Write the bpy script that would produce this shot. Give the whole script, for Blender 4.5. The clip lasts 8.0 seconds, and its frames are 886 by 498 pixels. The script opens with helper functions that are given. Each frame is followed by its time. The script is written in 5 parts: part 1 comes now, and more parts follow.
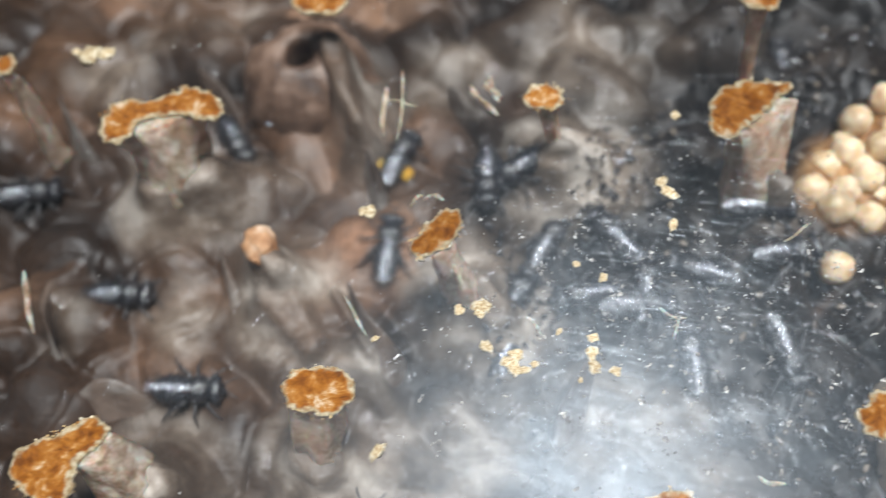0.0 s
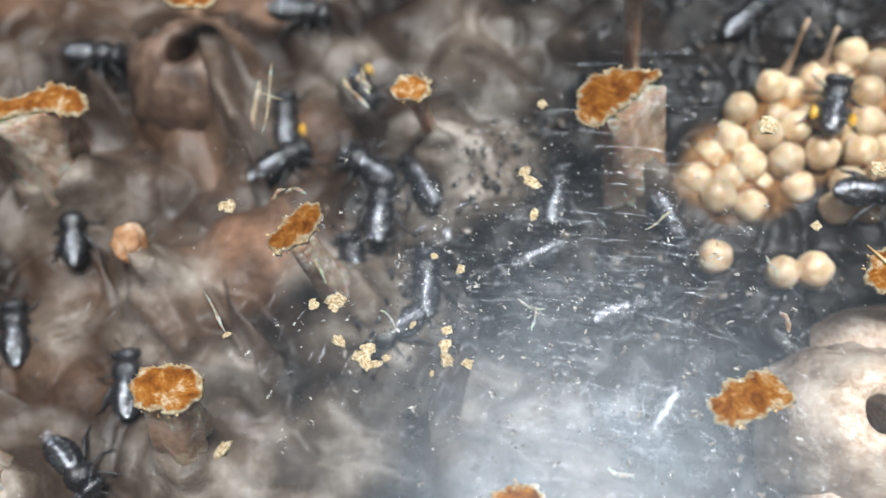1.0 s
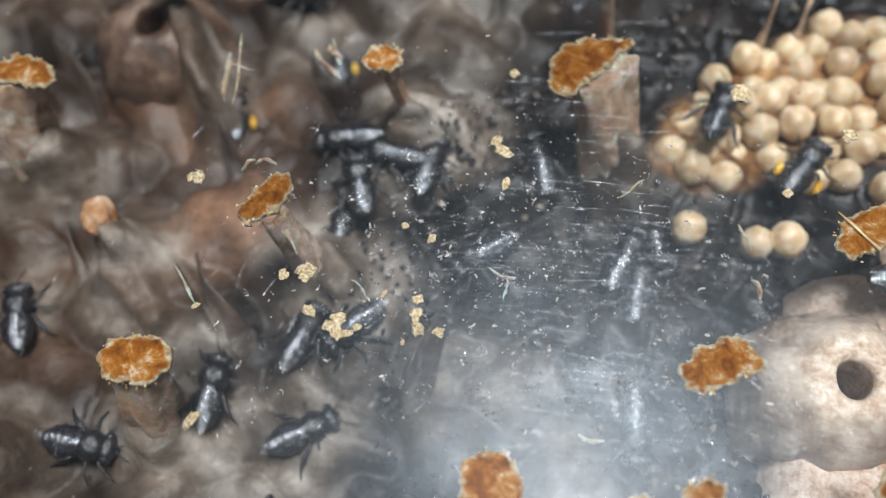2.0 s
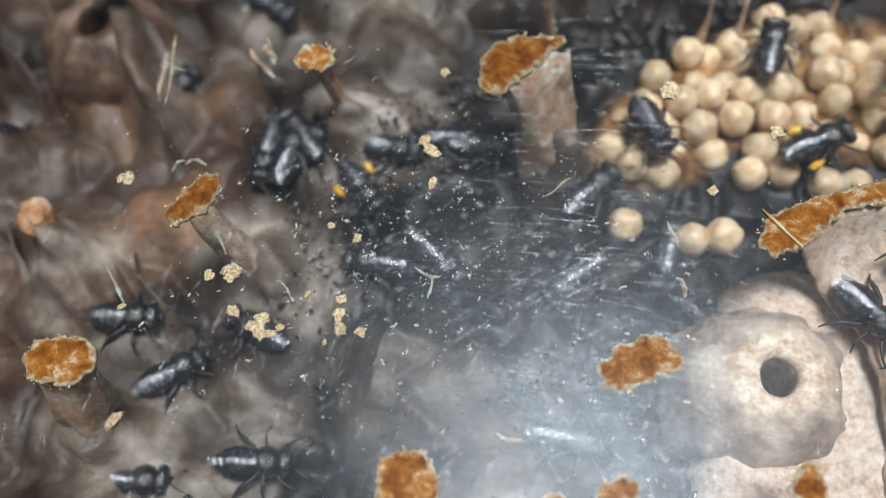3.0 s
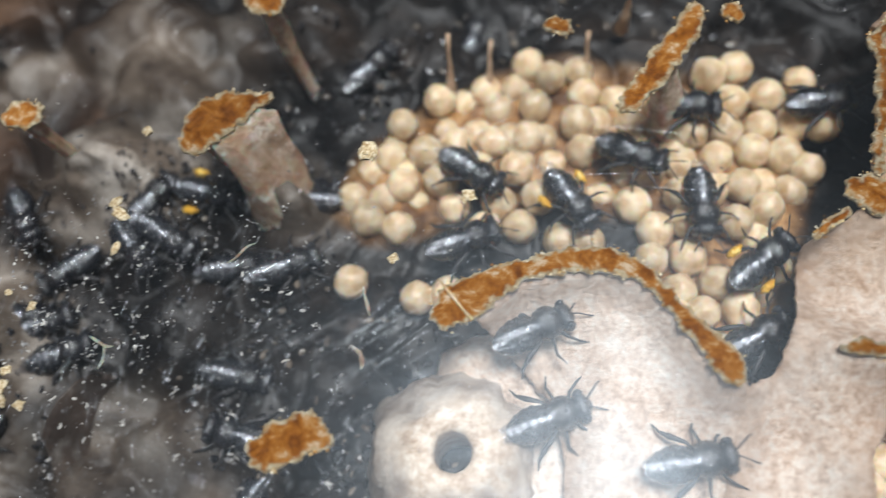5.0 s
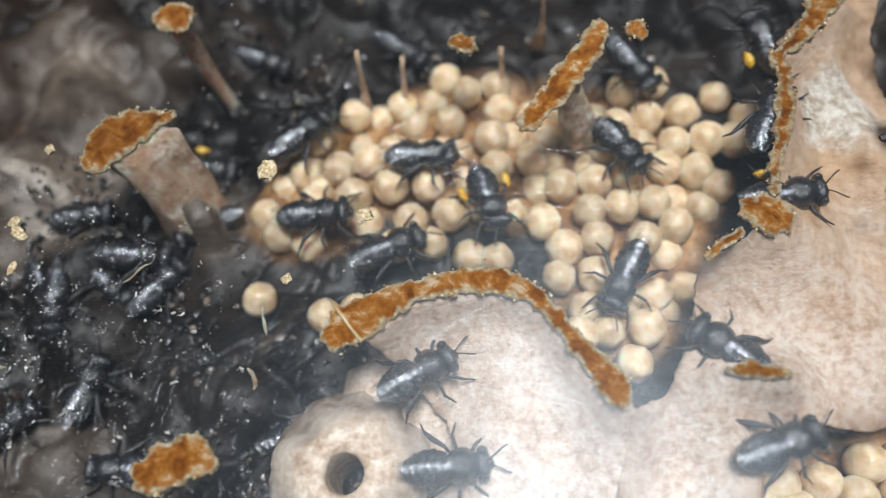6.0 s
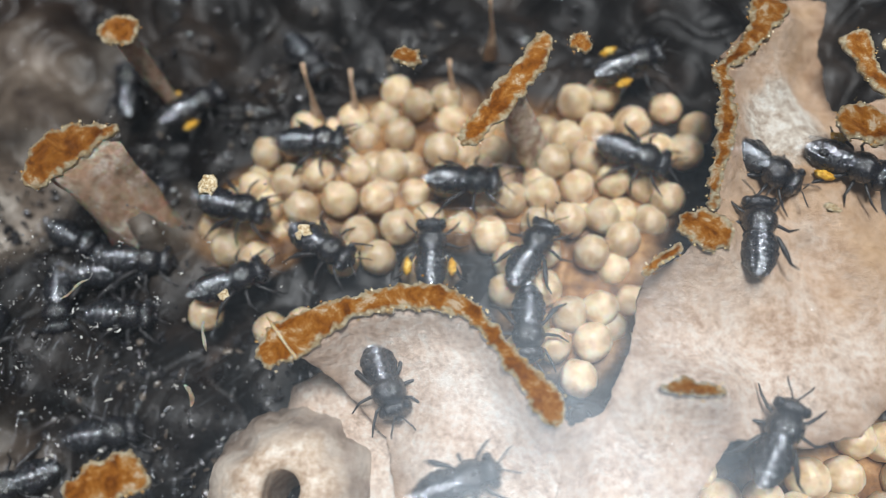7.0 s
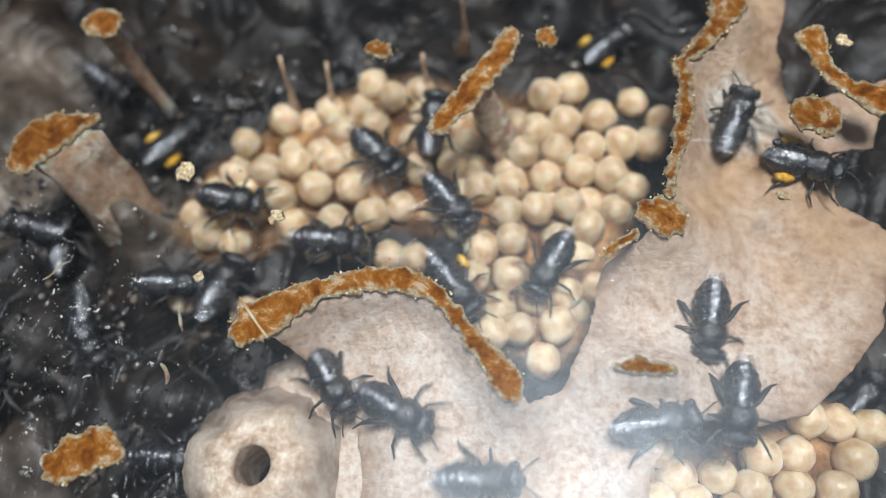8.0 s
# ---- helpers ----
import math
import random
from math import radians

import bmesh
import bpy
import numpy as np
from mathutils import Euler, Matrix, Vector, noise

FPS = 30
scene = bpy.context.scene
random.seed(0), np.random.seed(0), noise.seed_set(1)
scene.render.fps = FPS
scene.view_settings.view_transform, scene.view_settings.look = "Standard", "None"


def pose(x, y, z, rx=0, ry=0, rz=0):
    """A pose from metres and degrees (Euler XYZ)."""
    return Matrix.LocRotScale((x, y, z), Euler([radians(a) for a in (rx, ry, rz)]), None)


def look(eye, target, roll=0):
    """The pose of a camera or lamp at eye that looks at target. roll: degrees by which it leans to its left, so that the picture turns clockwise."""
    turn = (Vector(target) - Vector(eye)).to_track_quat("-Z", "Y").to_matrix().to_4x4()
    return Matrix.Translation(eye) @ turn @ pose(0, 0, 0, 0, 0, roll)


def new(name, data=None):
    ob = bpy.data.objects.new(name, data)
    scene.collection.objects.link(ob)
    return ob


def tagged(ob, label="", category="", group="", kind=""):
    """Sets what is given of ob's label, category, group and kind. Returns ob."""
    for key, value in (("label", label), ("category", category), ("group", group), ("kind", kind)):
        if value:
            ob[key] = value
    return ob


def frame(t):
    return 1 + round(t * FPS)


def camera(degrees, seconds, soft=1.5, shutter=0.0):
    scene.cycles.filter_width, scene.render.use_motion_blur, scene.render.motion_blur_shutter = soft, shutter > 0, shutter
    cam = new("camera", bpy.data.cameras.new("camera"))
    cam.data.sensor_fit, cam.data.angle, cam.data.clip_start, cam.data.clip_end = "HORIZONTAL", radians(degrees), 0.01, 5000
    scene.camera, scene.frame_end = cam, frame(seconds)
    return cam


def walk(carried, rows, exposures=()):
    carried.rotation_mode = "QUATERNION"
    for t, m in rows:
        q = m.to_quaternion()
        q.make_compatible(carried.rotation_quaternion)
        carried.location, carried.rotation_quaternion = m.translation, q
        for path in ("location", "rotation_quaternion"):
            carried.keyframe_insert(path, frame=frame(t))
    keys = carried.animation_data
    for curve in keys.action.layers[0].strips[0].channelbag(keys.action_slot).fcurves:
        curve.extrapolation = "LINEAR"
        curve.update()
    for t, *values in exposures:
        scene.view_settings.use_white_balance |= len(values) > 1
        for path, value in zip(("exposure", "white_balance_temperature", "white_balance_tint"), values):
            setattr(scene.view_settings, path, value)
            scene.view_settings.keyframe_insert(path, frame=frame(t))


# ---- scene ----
# ---- camera ----
cam = camera(57.0, 8.0, soft=1.0, shutter=0.5)
cam.data.dof.use_dof, cam.data.dof.focus_distance, cam.data.dof.aperture_fstop = True, 0.0530, 18.0
CM, MM = 0.01, 0.001
PATH = [
    (0, (0.678, -2.255, 5.12), (0.454, -1.485, 3.288), -7.1),
    (0.5, (1.127, -2.208, 5.004), (0.943, -1.396, 3.185), -4.4),
    (1, (1.591, -2.135, 4.965), (1.377, -1.356, 3.135), -7.2),
    (2.3, (1.808, -2.251, 4.859), (1.629, -1.492, 3.018), -5.6),
    (2.5, (1.992, -2.207, 4.879), (1.799, -1.454, 3.036), -6.7),
    (3, (2.235, -2.125, 4.879), (2.039, -1.381, 3.033), -7.3),
    (3.5, (2.446, -1.908, 4.932), (2.254, -1.172, 3.083), -7.0),
    (4, (3.303, -1.65, 4.924), (3.078, -0.931, 3.072), -9.6),
    (4.5, (3.82, -1.507, 4.896), (3.582, -0.785, 3.046), -10.3),
    (5, (4.371, -1.275, 4.813), (4.123, -0.566, 2.959), -11.4),
    (5.2, (4.535, -1.191, 4.831), (4.288, -0.49, 2.974), -11.4),
    (6.5, (5.245, -0.975, 4.769), (4.989, -0.263, 2.917), -12.0),
    (7, (5.404, -0.882, 4.773), (5.151, -0.175, 2.919), -11.9),
    (7.5, (5.571, -0.983, 4.801), (5.314, -0.27, 2.95), -11.9),
    (8, (5.662, -1.03, 4.902), (5.407, -0.317, 3.051), -11.6),
]
walk(cam, [(t, look(Vector(eye) * CM, Vector(target) * CM, roll)) for t, eye, target, roll in PATH],
     exposures=[(0, 0.47), (1.2, 0.32), (2.4, 0.0), (5.0, -0.04), (8.0, -0.15)])

# ---- light: one lamp high over the hive, a dim room around it ----
world = bpy.data.worlds.new("room_light")
scene.world = world
world.use_nodes = True
world.node_tree.nodes["Background"].inputs["Color"].default_value = (0.80, 0.88, 1.0, 1)
world.node_tree.nodes["Background"].inputs["Strength"].default_value = 0.12
lamp_data = bpy.data.lights.new("work_lamp", "AREA")
lamp_data.shape, lamp_data.size, lamp_data.energy = "DISK", 0.29, 11.8
lamp_data.color = (0.975, 0.982, 1.0)
lamp = new("work_lamp", lamp_data)
LAMP_AIM = Vector((0.036, 0.0, -0.005))
lamp.matrix_world = look(LAMP_AIM + 0.90 * Vector((0.084, 0.094, 0.992)).normalized(), LAMP_AIM)
scene.view_settings.exposure = 0.0


# ---- materials ----
def mat(name):
    m = bpy.data.materials.new(name)
    m.use_nodes = True
    m.node_tree.nodes.clear()
    out = m.node_tree.nodes.new("ShaderNodeOutputMaterial")
    return m, m.node_tree, out


def put(tree, kind, **values):
    node = tree.nodes.new(kind)
    for key, value in values.items():
        node.inputs[key.replace("_", " ")].default_value = value
    return node


def noise_tex(tree, scale, detail=4.0, rough=0.55, source="Object", stretch=None, distort=0.0):
    coord = tree.nodes.new("ShaderNodeTexCoord")
    tex = put(tree, "ShaderNodeTexNoise", Scale=scale, Detail=detail, Roughness=rough, Distortion=distort)
    if stretch:
        mapping = put(tree, "ShaderNodeMapping", Scale=stretch[0], Rotation=stretch[1])
        tree.links.new(coord.outputs[source], mapping.inputs["Vector"])
        tree.links.new(mapping.outputs[0], tex.inputs["Vector"])
    else:
        tree.links.new(coord.outputs[source], tex.inputs["Vector"])
    return tex.outputs["Fac"]


def ramp(tree, fac, *stops):
    node = tree.nodes.new("ShaderNodeValToRGB")
    els = node.color_ramp.elements
    while len(els) < len(stops):
        els.new(0.5)
    for el, (pos, col) in zip(els, stops):
        el.position, el.color = pos, (*col, 1) if len(col) == 3 else col
    tree.links.new(fac, node.inputs["Fac"])
    return node.outputs["Color"]


def mix(tree, fac, a, b):
    node = tree.nodes.new("ShaderNodeMix")
    node.data_type = "RGBA"
    for socket, value in ((node.inputs[0], fac), (node.inputs[6], a), (node.inputs[7], b)):
        if isinstance(value, (tuple, float, int)):
            socket.default_value = value if not isinstance(value, tuple) else (*value, 1)[:4]
        else:
            tree.links.new(value, socket)
    return node.outputs[2]


def calc(tree, op, a, b):
    node = tree.nodes.new("ShaderNodeMath")
    node.operation, node.use_clamp = op, True
    for socket, value in zip(node.inputs, (a, b)):
        if isinstance(value, (float, int)):
            socket.default_value = value
        else:
            tree.links.new(value, socket)
    return node.outputs[0]


def attribute(tree, name):
    node = tree.nodes.new("ShaderNodeAttribute")
    node.attribute_name = name
    return node.outputs["Fac"]


def bump(tree, height, strength, distance):
    node = put(tree, "ShaderNodeBump", Strength=strength, Distance=distance)
    tree.links.new(height, node.inputs["Height"])
    return node.outputs["Normal"]


def surface(tree, out, colour, roughness, normal=None, **values):
    node = put(tree, "ShaderNodeBsdfPrincipled", **values)
    for name, value in (("Base Color", colour), ("Roughness", roughness), ("Normal", normal), ("Coat Normal", normal)):
        if value is None:
            continue
        if isinstance(value, (tuple, float, int)):
            node.inputs[name].default_value = (*value, 1) if isinstance(value, tuple) else value
        else:
            tree.links.new(value, node.inputs[name])
    tree.links.new(node.outputs[0], out.inputs["Surface"])
    return node


def shade_variation(tree, colour, low, high):
    info = tree.nodes.new("ShaderNodeObjectInfo")
    node = put(tree, "ShaderNodeMapRange")
    node.inputs["To Min"].default_value, node.inputs["To Max"].default_value = low, high
    tree.links.new(info.outputs["Random"], node.inputs["Value"])
    hsv = tree.nodes.new("ShaderNodeHueSaturation")
    tree.links.new(node.outputs[0], hsv.inputs["Value"])
    tree.links.new(colour, hsv.inputs["Color"])
    return hsv.outputs["Color"]


def make_resin_bed():
    m, tree, out = mat("dark_cerumen")
    black = ramp(tree, noise_tex(tree, 90, 4, 0.55), (0.34, (0.004, 0.003, 0.003)), (0.52, (0.010, 0.008, 0.007)), (0.70, (0.034, 0.026, 0.021)))
    brown = ramp(tree, noise_tex(tree, 70, 3, 0.45, stretch=((0.7, 1.3, 1.0), (0, 0, radians(50))), distort=0.4), (0.30, (0.014, 0.008, 0.005)), (0.45, (0.038, 0.021, 0.012)), (0.57, (0.078, 0.045, 0.028)), (0.70, (0.17, 0.106, 0.070)))
    rust = ramp(tree, noise_tex(tree, 200, 4), (0.3, (0.13, 0.062, 0.036)), (0.7, (0.29, 0.165, 0.105)))
    brown = mix(tree, ramp(tree, noise_tex(tree, 55, 3), (0.58, (0, 0, 0)), (0.72, (0.38, 0.38, 0.38))), brown, rust)
    warm = calc(tree, "ADD", attribute(tree, "brown"), calc(tree, "SUBTRACT", ramp(tree, noise_tex(tree, 110, 4), (0.3, (0, 0, 0)), (0.7, (1, 1, 1))), 0.72))
    base = mix(tree, warm, black, brown)
    pod = ramp(tree, attribute(tree, "tone"), (0.0, (0.45, 0.43, 0.42)), (0.5, (0.85, 0.83, 0.81)), (1.0, (1.6, 1.5, 1.42)))
    grain = ramp(tree, noise_tex(tree, 1300, 5, 0.7), (0.35, (0.72, 0.71, 0.70)), (0.65, (1.3, 1.3, 1.3)))
    for tint in (pod, grain):
        multiply = tree.nodes.new("ShaderNodeMix")
        multiply.data_type, multiply.blend_type = "RGBA", "MULTIPLY"
        multiply.inputs[0].default_value = 1.0
        tree.links.new(base, multiply.inputs[6])
        tree.links.new(tint, multiply.inputs[7])
        base = multiply.outputs[2]
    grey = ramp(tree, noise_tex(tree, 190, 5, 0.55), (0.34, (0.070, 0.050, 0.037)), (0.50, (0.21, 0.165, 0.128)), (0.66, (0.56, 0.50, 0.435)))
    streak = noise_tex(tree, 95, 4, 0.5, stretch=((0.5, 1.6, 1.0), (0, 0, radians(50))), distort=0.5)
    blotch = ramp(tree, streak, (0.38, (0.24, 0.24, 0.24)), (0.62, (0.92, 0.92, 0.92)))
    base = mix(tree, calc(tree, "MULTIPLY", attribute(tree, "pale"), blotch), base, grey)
    amber = ramp(tree, noise_tex(tree, 480, 5), (0.36, (0.11, 0.045, 0.013)), (0.50, (0.28, 0.135, 0.045)), (0.64, (0.50, 0.29, 0.125)))
    base = mix(tree, attribute(tree, "amber"), base, amber)
    rough = ramp(tree, noise_tex(tree, 160, 4), (0.38, (0.38,) * 3), (0.64, (0.62,) * 3))
    wet = ramp(tree, noise_tex(tree, 520, 5, 0.65), (0.56, (0, 0, 0)), (0.64, (1, 1, 1)))
    rough = mix(tree, wet, rough, (0.14, 0.14, 0.14))
    relief = calc(tree, "ADD", calc(tree, "MULTIPLY", noise_tex(tree, 130, 4, 0.5), 0.9), calc(tree, "MULTIPLY", noise_tex(tree, 1100, 5, 0.65), 0.30))
    surface(tree, out, base, rough, bump(tree, relief, 0.9, 0.0006), Specular_IOR_Level=0.36)
    return m


def make_tan_wax():
    m, tree, out = mat("tan_wax_sheet")
    fine = ramp(tree, noise_tex(tree, 1500, 6, 0.7), (0.36, (0.36, 0.215, 0.135)), (0.48, (0.76, 0.575, 0.445)), (0.60, (0.93, 0.86, 0.77)))
    wide = ramp(tree, noise_tex(tree, 140, 5, 0.65), (0.36, (0.46, 0.28, 0.18)), (0.50, (0.78, 0.58, 0.445)), (0.62, (0.92, 0.80, 0.70)))
    colour = mix(tree, 0.45, fine, wide)
    coord = tree.nodes.new("ShaderNodeTexCoord")
    split = tree.nodes.new("ShaderNodeSeparateXYZ")
    tree.links.new(coord.outputs["Object"], split.inputs[0])
    far = put(tree, "ShaderNodeMapRange")
    for key, value in (("From Min", 0.006), ("From Max", 0.014)):
        far.inputs[key].default_value = value
    tree.links.new(split.outputs["Y"], far.inputs["Value"])
    # more amber towards the far end (+y), broken up by noise
    old = calc(tree, "MULTIPLY", far.outputs[0], ramp(tree, noise_tex(tree, 170, 5, 0.6), (0.36, (1, 1, 1)), (0.66, (0.4, 0.4, 0.4))))
    colour = mix(tree, old, colour, ramp(tree, noise_tex(tree, 900, 5), (0.3, (0.46, 0.265, 0.13)), (0.7, (0.74, 0.51, 0.32))))
    middle = tree.nodes.new("ShaderNodeVectorMath")
    middle.operation = "DISTANCE"
    middle.inputs[1].default_value = (0.0690, 0.0226, -0.003)
    tree.links.new(coord.outputs["Object"], middle.inputs[0])
    bloom = calc(tree, "ADD", calc(tree, "MULTIPLY", middle.outputs["Value"], 150.0), calc(tree, "MULTIPLY", noise_tex(tree, 420, 6, 0.65), 0.9))
    colour = mix(tree, ramp(tree, bloom, (0.78, (1, 1, 1)), (1.12, (0, 0, 0))), colour, ramp(tree, noise_tex(tree, 1100, 7, 0.72), (0.38, (0.44, 0.34, 0.26)), (0.50, (0.74, 0.66, 0.56)), (0.62, (0.94, 0.91, 0.84))))
    # browner towards the edge: shading of the domed sheet put into the colour
    rim = calc(tree, "MULTIPLY", attribute(tree, "edge"), ramp(tree, noise_tex(tree, 300, 5, 0.6), (0.36, (0.25, 0.25, 0.25)), (0.60, (0.95, 0.95, 0.95))))
    colour = mix(tree, rim, colour, ramp(tree, noise_tex(tree, 900, 5), (0.35, (0.34, 0.20, 0.12)), (0.65, (0.60, 0.42, 0.30))))
    fleck = ramp(tree, noise_tex(tree, 2600, 3, 0.5), (0.69, (0, 0, 0)), (0.74, (1, 1, 1)))
    colour = mix(tree, calc(tree, "MULTIPLY", fleck, 0.3), colour, (0.20, 0.09, 0.04))
    surface(tree, out, colour, 0.38, bump(tree, noise_tex(tree, 1200, 8, 0.76), 0.9, 0.0004))
    return m


def make_rusty_wax():
    m, tree, out = mat("reddish_brown_wax")
    colour = ramp(tree, noise_tex(tree, 260, 7, 0.6), (0.36, (0.050, 0.027, 0.017)), (0.50, (0.13, 0.077, 0.051)), (0.64, (0.29, 0.195, 0.145)))
    surface(tree, out, colour, 0.4, bump(tree, noise_tex(tree, 1100, 6, 0.65), 0.5, 0.0004))
    return m


def make_propolis():
    m, tree, out = mat("orange_propolis")
    body = ramp(tree, noise_tex(tree, 620, 8, 0.74, distort=0.4), (0.36, (0.17, 0.048, 0.007)), (0.45, (0.36, 0.115, 0.014)), (0.52, (0.53, 0.195, 0.026)), (0.57, (0.66, 0.33, 0.10)), (0.62, (0.90, 0.69, 0.47)))
    crust = ramp(tree, noise_tex(tree, 2200, 4), (0.35, (0.42, 0.26, 0.10)), (0.65, (0.82, 0.72, 0.50)))
    edge = calc(tree, "ADD", attribute(tree, "edge"), calc(tree, "MULTIPLY", calc(tree, "SUBTRACT", noise_tex(tree, 1100, 5, 0.7), 0.42), 1.6))
    colour = mix(tree, ramp(tree, edge, (0.42, (0, 0, 0)), (0.85, (1, 1, 1))), body, crust)
    surface(tree, out, shade_variation(tree, colour, 0.60, 0.96), 0.36, bump(tree, noise_tex(tree, 1300, 8, 0.75), 1.0, 0.0005))
    return m


def make_crumb():
    m, tree, out = mat("pale_wax_crumb")
    colour = ramp(tree, noise_tex(tree, 2500, 5), (0.38, (0.33, 0.22, 0.10)), (0.50, (0.54, 0.42, 0.24)), (0.62, (0.74, 0.66, 0.48)))
    surface(tree, out, shade_variation(tree, colour, 0.75, 1.1), 0.7, bump(tree, noise_tex(tree, 4000, 4), 0.6, 0.0001))
    return m


def make_crust():
    m, tree, out = mat("propolis_crust")
    info = tree.nodes.new("ShaderNodeNewGeometry")
    colour = ramp(tree, info.outputs["Random Per Island"], (0.0, (0.34, 0.14, 0.025)), (0.35, (0.52, 0.30, 0.10)), (0.65, (0.70, 0.54, 0.28)), (1.0, (0.86, 0.80, 0.62)))
    surface(tree, out, colour, 0.4)
    return m


def make_dust():
    m, tree, out = mat("white_dust")
    info = tree.nodes.new("ShaderNodeNewGeometry")
    colour = ramp(tree, info.outputs["Random Per Island"], (0.0, (0.10, 0.10, 0.105)), (0.5, (0.30, 0.30, 0.30)), (0.85, (0.62, 0.60, 0.55)), (1.0, (0.85, 0.85, 0.82)))
    surface(tree, out, colour, 0.32, Specular_IOR_Level=1.0)
    return m


def make_grain():
    m, tree, out = mat("wet_resin_grain")
    info = tree.nodes.new("ShaderNodeNewGeometry")
    colour = ramp(tree, info.outputs["Random Per Island"], (0.0, (0.006, 0.006, 0.008)), (0.70, (0.03, 0.028, 0.03)), (0.88, (0.09, 0.07, 0.055)), (0.985, (0.22, 0.18, 0.14)))
    surface(tree, out, colour, 0.22, bump(tree, noise_tex(tree, 2400, 4), 0.5, 0.0002), Specular_IOR_Level=0.9)
    return m


def make_cell_wax():
    m, tree, out = mat("cream_cell_wax")
    colour = ramp(tree, noise_tex(tree, 700, 5, 0.6), (0.34, (0.60, 0.40, 0.22)), (0.50, (0.81, 0.64, 0.43)), (0.66, (0.93, 0.84, 0.67)))
    stain = ramp(tree, noise_tex(tree, 330, 5, 0.65), (0.52, (0, 0, 0)), (0.68, (0.75, 0.75, 0.75)))
    colour = mix(tree, stain, colour, (0.58, 0.35, 0.15))
    colour = shade_variation(tree, colour, 0.74, 1.02)
    node = surface(tree, out, colour, 0.32, bump(tree, noise_tex(tree, 1100, 6, 0.65), 0.5, 0.0003))
    node.inputs["Subsurface Weight"].default_value = 0.6
    node.inputs["Subsurface Radius"].default_value = (1.0, 0.55, 0.25)
    node.inputs["Subsurface Scale"].default_value = 0.0008
    return m


def make_bee_black(name, colour, rough, strength, coat=0.0):
    m, tree, out = mat(name)
    tone = ramp(tree, noise_tex(tree, 1500, 4), (0.35, colour), (0.7, tuple(c * 2.2 for c in colour)))
    gloss = ramp(tree, noise_tex(tree, 2600, 4), (0.35, (rough,) * 3), (0.7, (rough + 0.14,) * 3))
    surface(tree, out, tone, gloss, bump(tree, noise_tex(tree, 2600, 6, 0.75), strength, 0.0003), Specular_IOR_Level=0.9, Coat_Weight=coat, Coat_Roughness=0.06)
    return m


def make_wing():
    m, tree, out = mat("smoky_wing")
    clear = tree.nodes.new("ShaderNodeBsdfTransparent")
    clear.inputs["Color"].default_value = (0.80, 0.80, 0.82, 1)
    gloss = put(tree, "ShaderNodeBsdfGlossy", Roughness=0.20)
    gloss.inputs["Color"].default_value = (0.85, 0.89, 0.95, 1)
    tree.links.new(bump(tree, noise_tex(tree, 2200, 4, stretch=((1.6, 0.6, 1.0), (0, 0, 0))), 0.8, 0.00022), gloss.inputs["Normal"])
    join = tree.nodes.new("ShaderNodeMixShader")
    join.inputs[0].default_value = 0.17
    tree.links.new(clear.outputs[0], join.inputs[1])
    tree.links.new(gloss.outputs[0], join.inputs[2])
    tree.links.new(join.outputs[0], out.inputs["Surface"])
    return m


def make_pollen():
    m, tree, out = mat("yellow_pollen")
    colour = ramp(tree, noise_tex(tree, 2500, 4), (0.3, (0.62, 0.27, 0.015)), (0.55, (0.88, 0.52, 0.05)), (0.7, (0.95, 0.74, 0.25)))
    surface(tree, out, colour, 0.42, bump(tree, noise_tex(tree, 4200, 4), 0.9, 0.0002))
    return m


def make_pane():
    """The clear body of the cover."""
    m, tree, out = mat("clear_cover")
    clear = tree.nodes.new("ShaderNodeBsdfTransparent")
    clear.inputs["Color"].default_value = (0.98, 0.985, 0.985, 1)
    gloss = put(tree, "ShaderNodeBsdfGlossy", Roughness=0.24)
    join = tree.nodes.new("ShaderNodeMixShader")
    join.inputs[0].default_value = 0.0028
    tree.links.new(clear.outputs[0], join.inputs[1])
    tree.links.new(gloss.outputs[0], join.inputs[2])
    tree.links.new(join.outputs[0], out.inputs["Surface"])
    return m


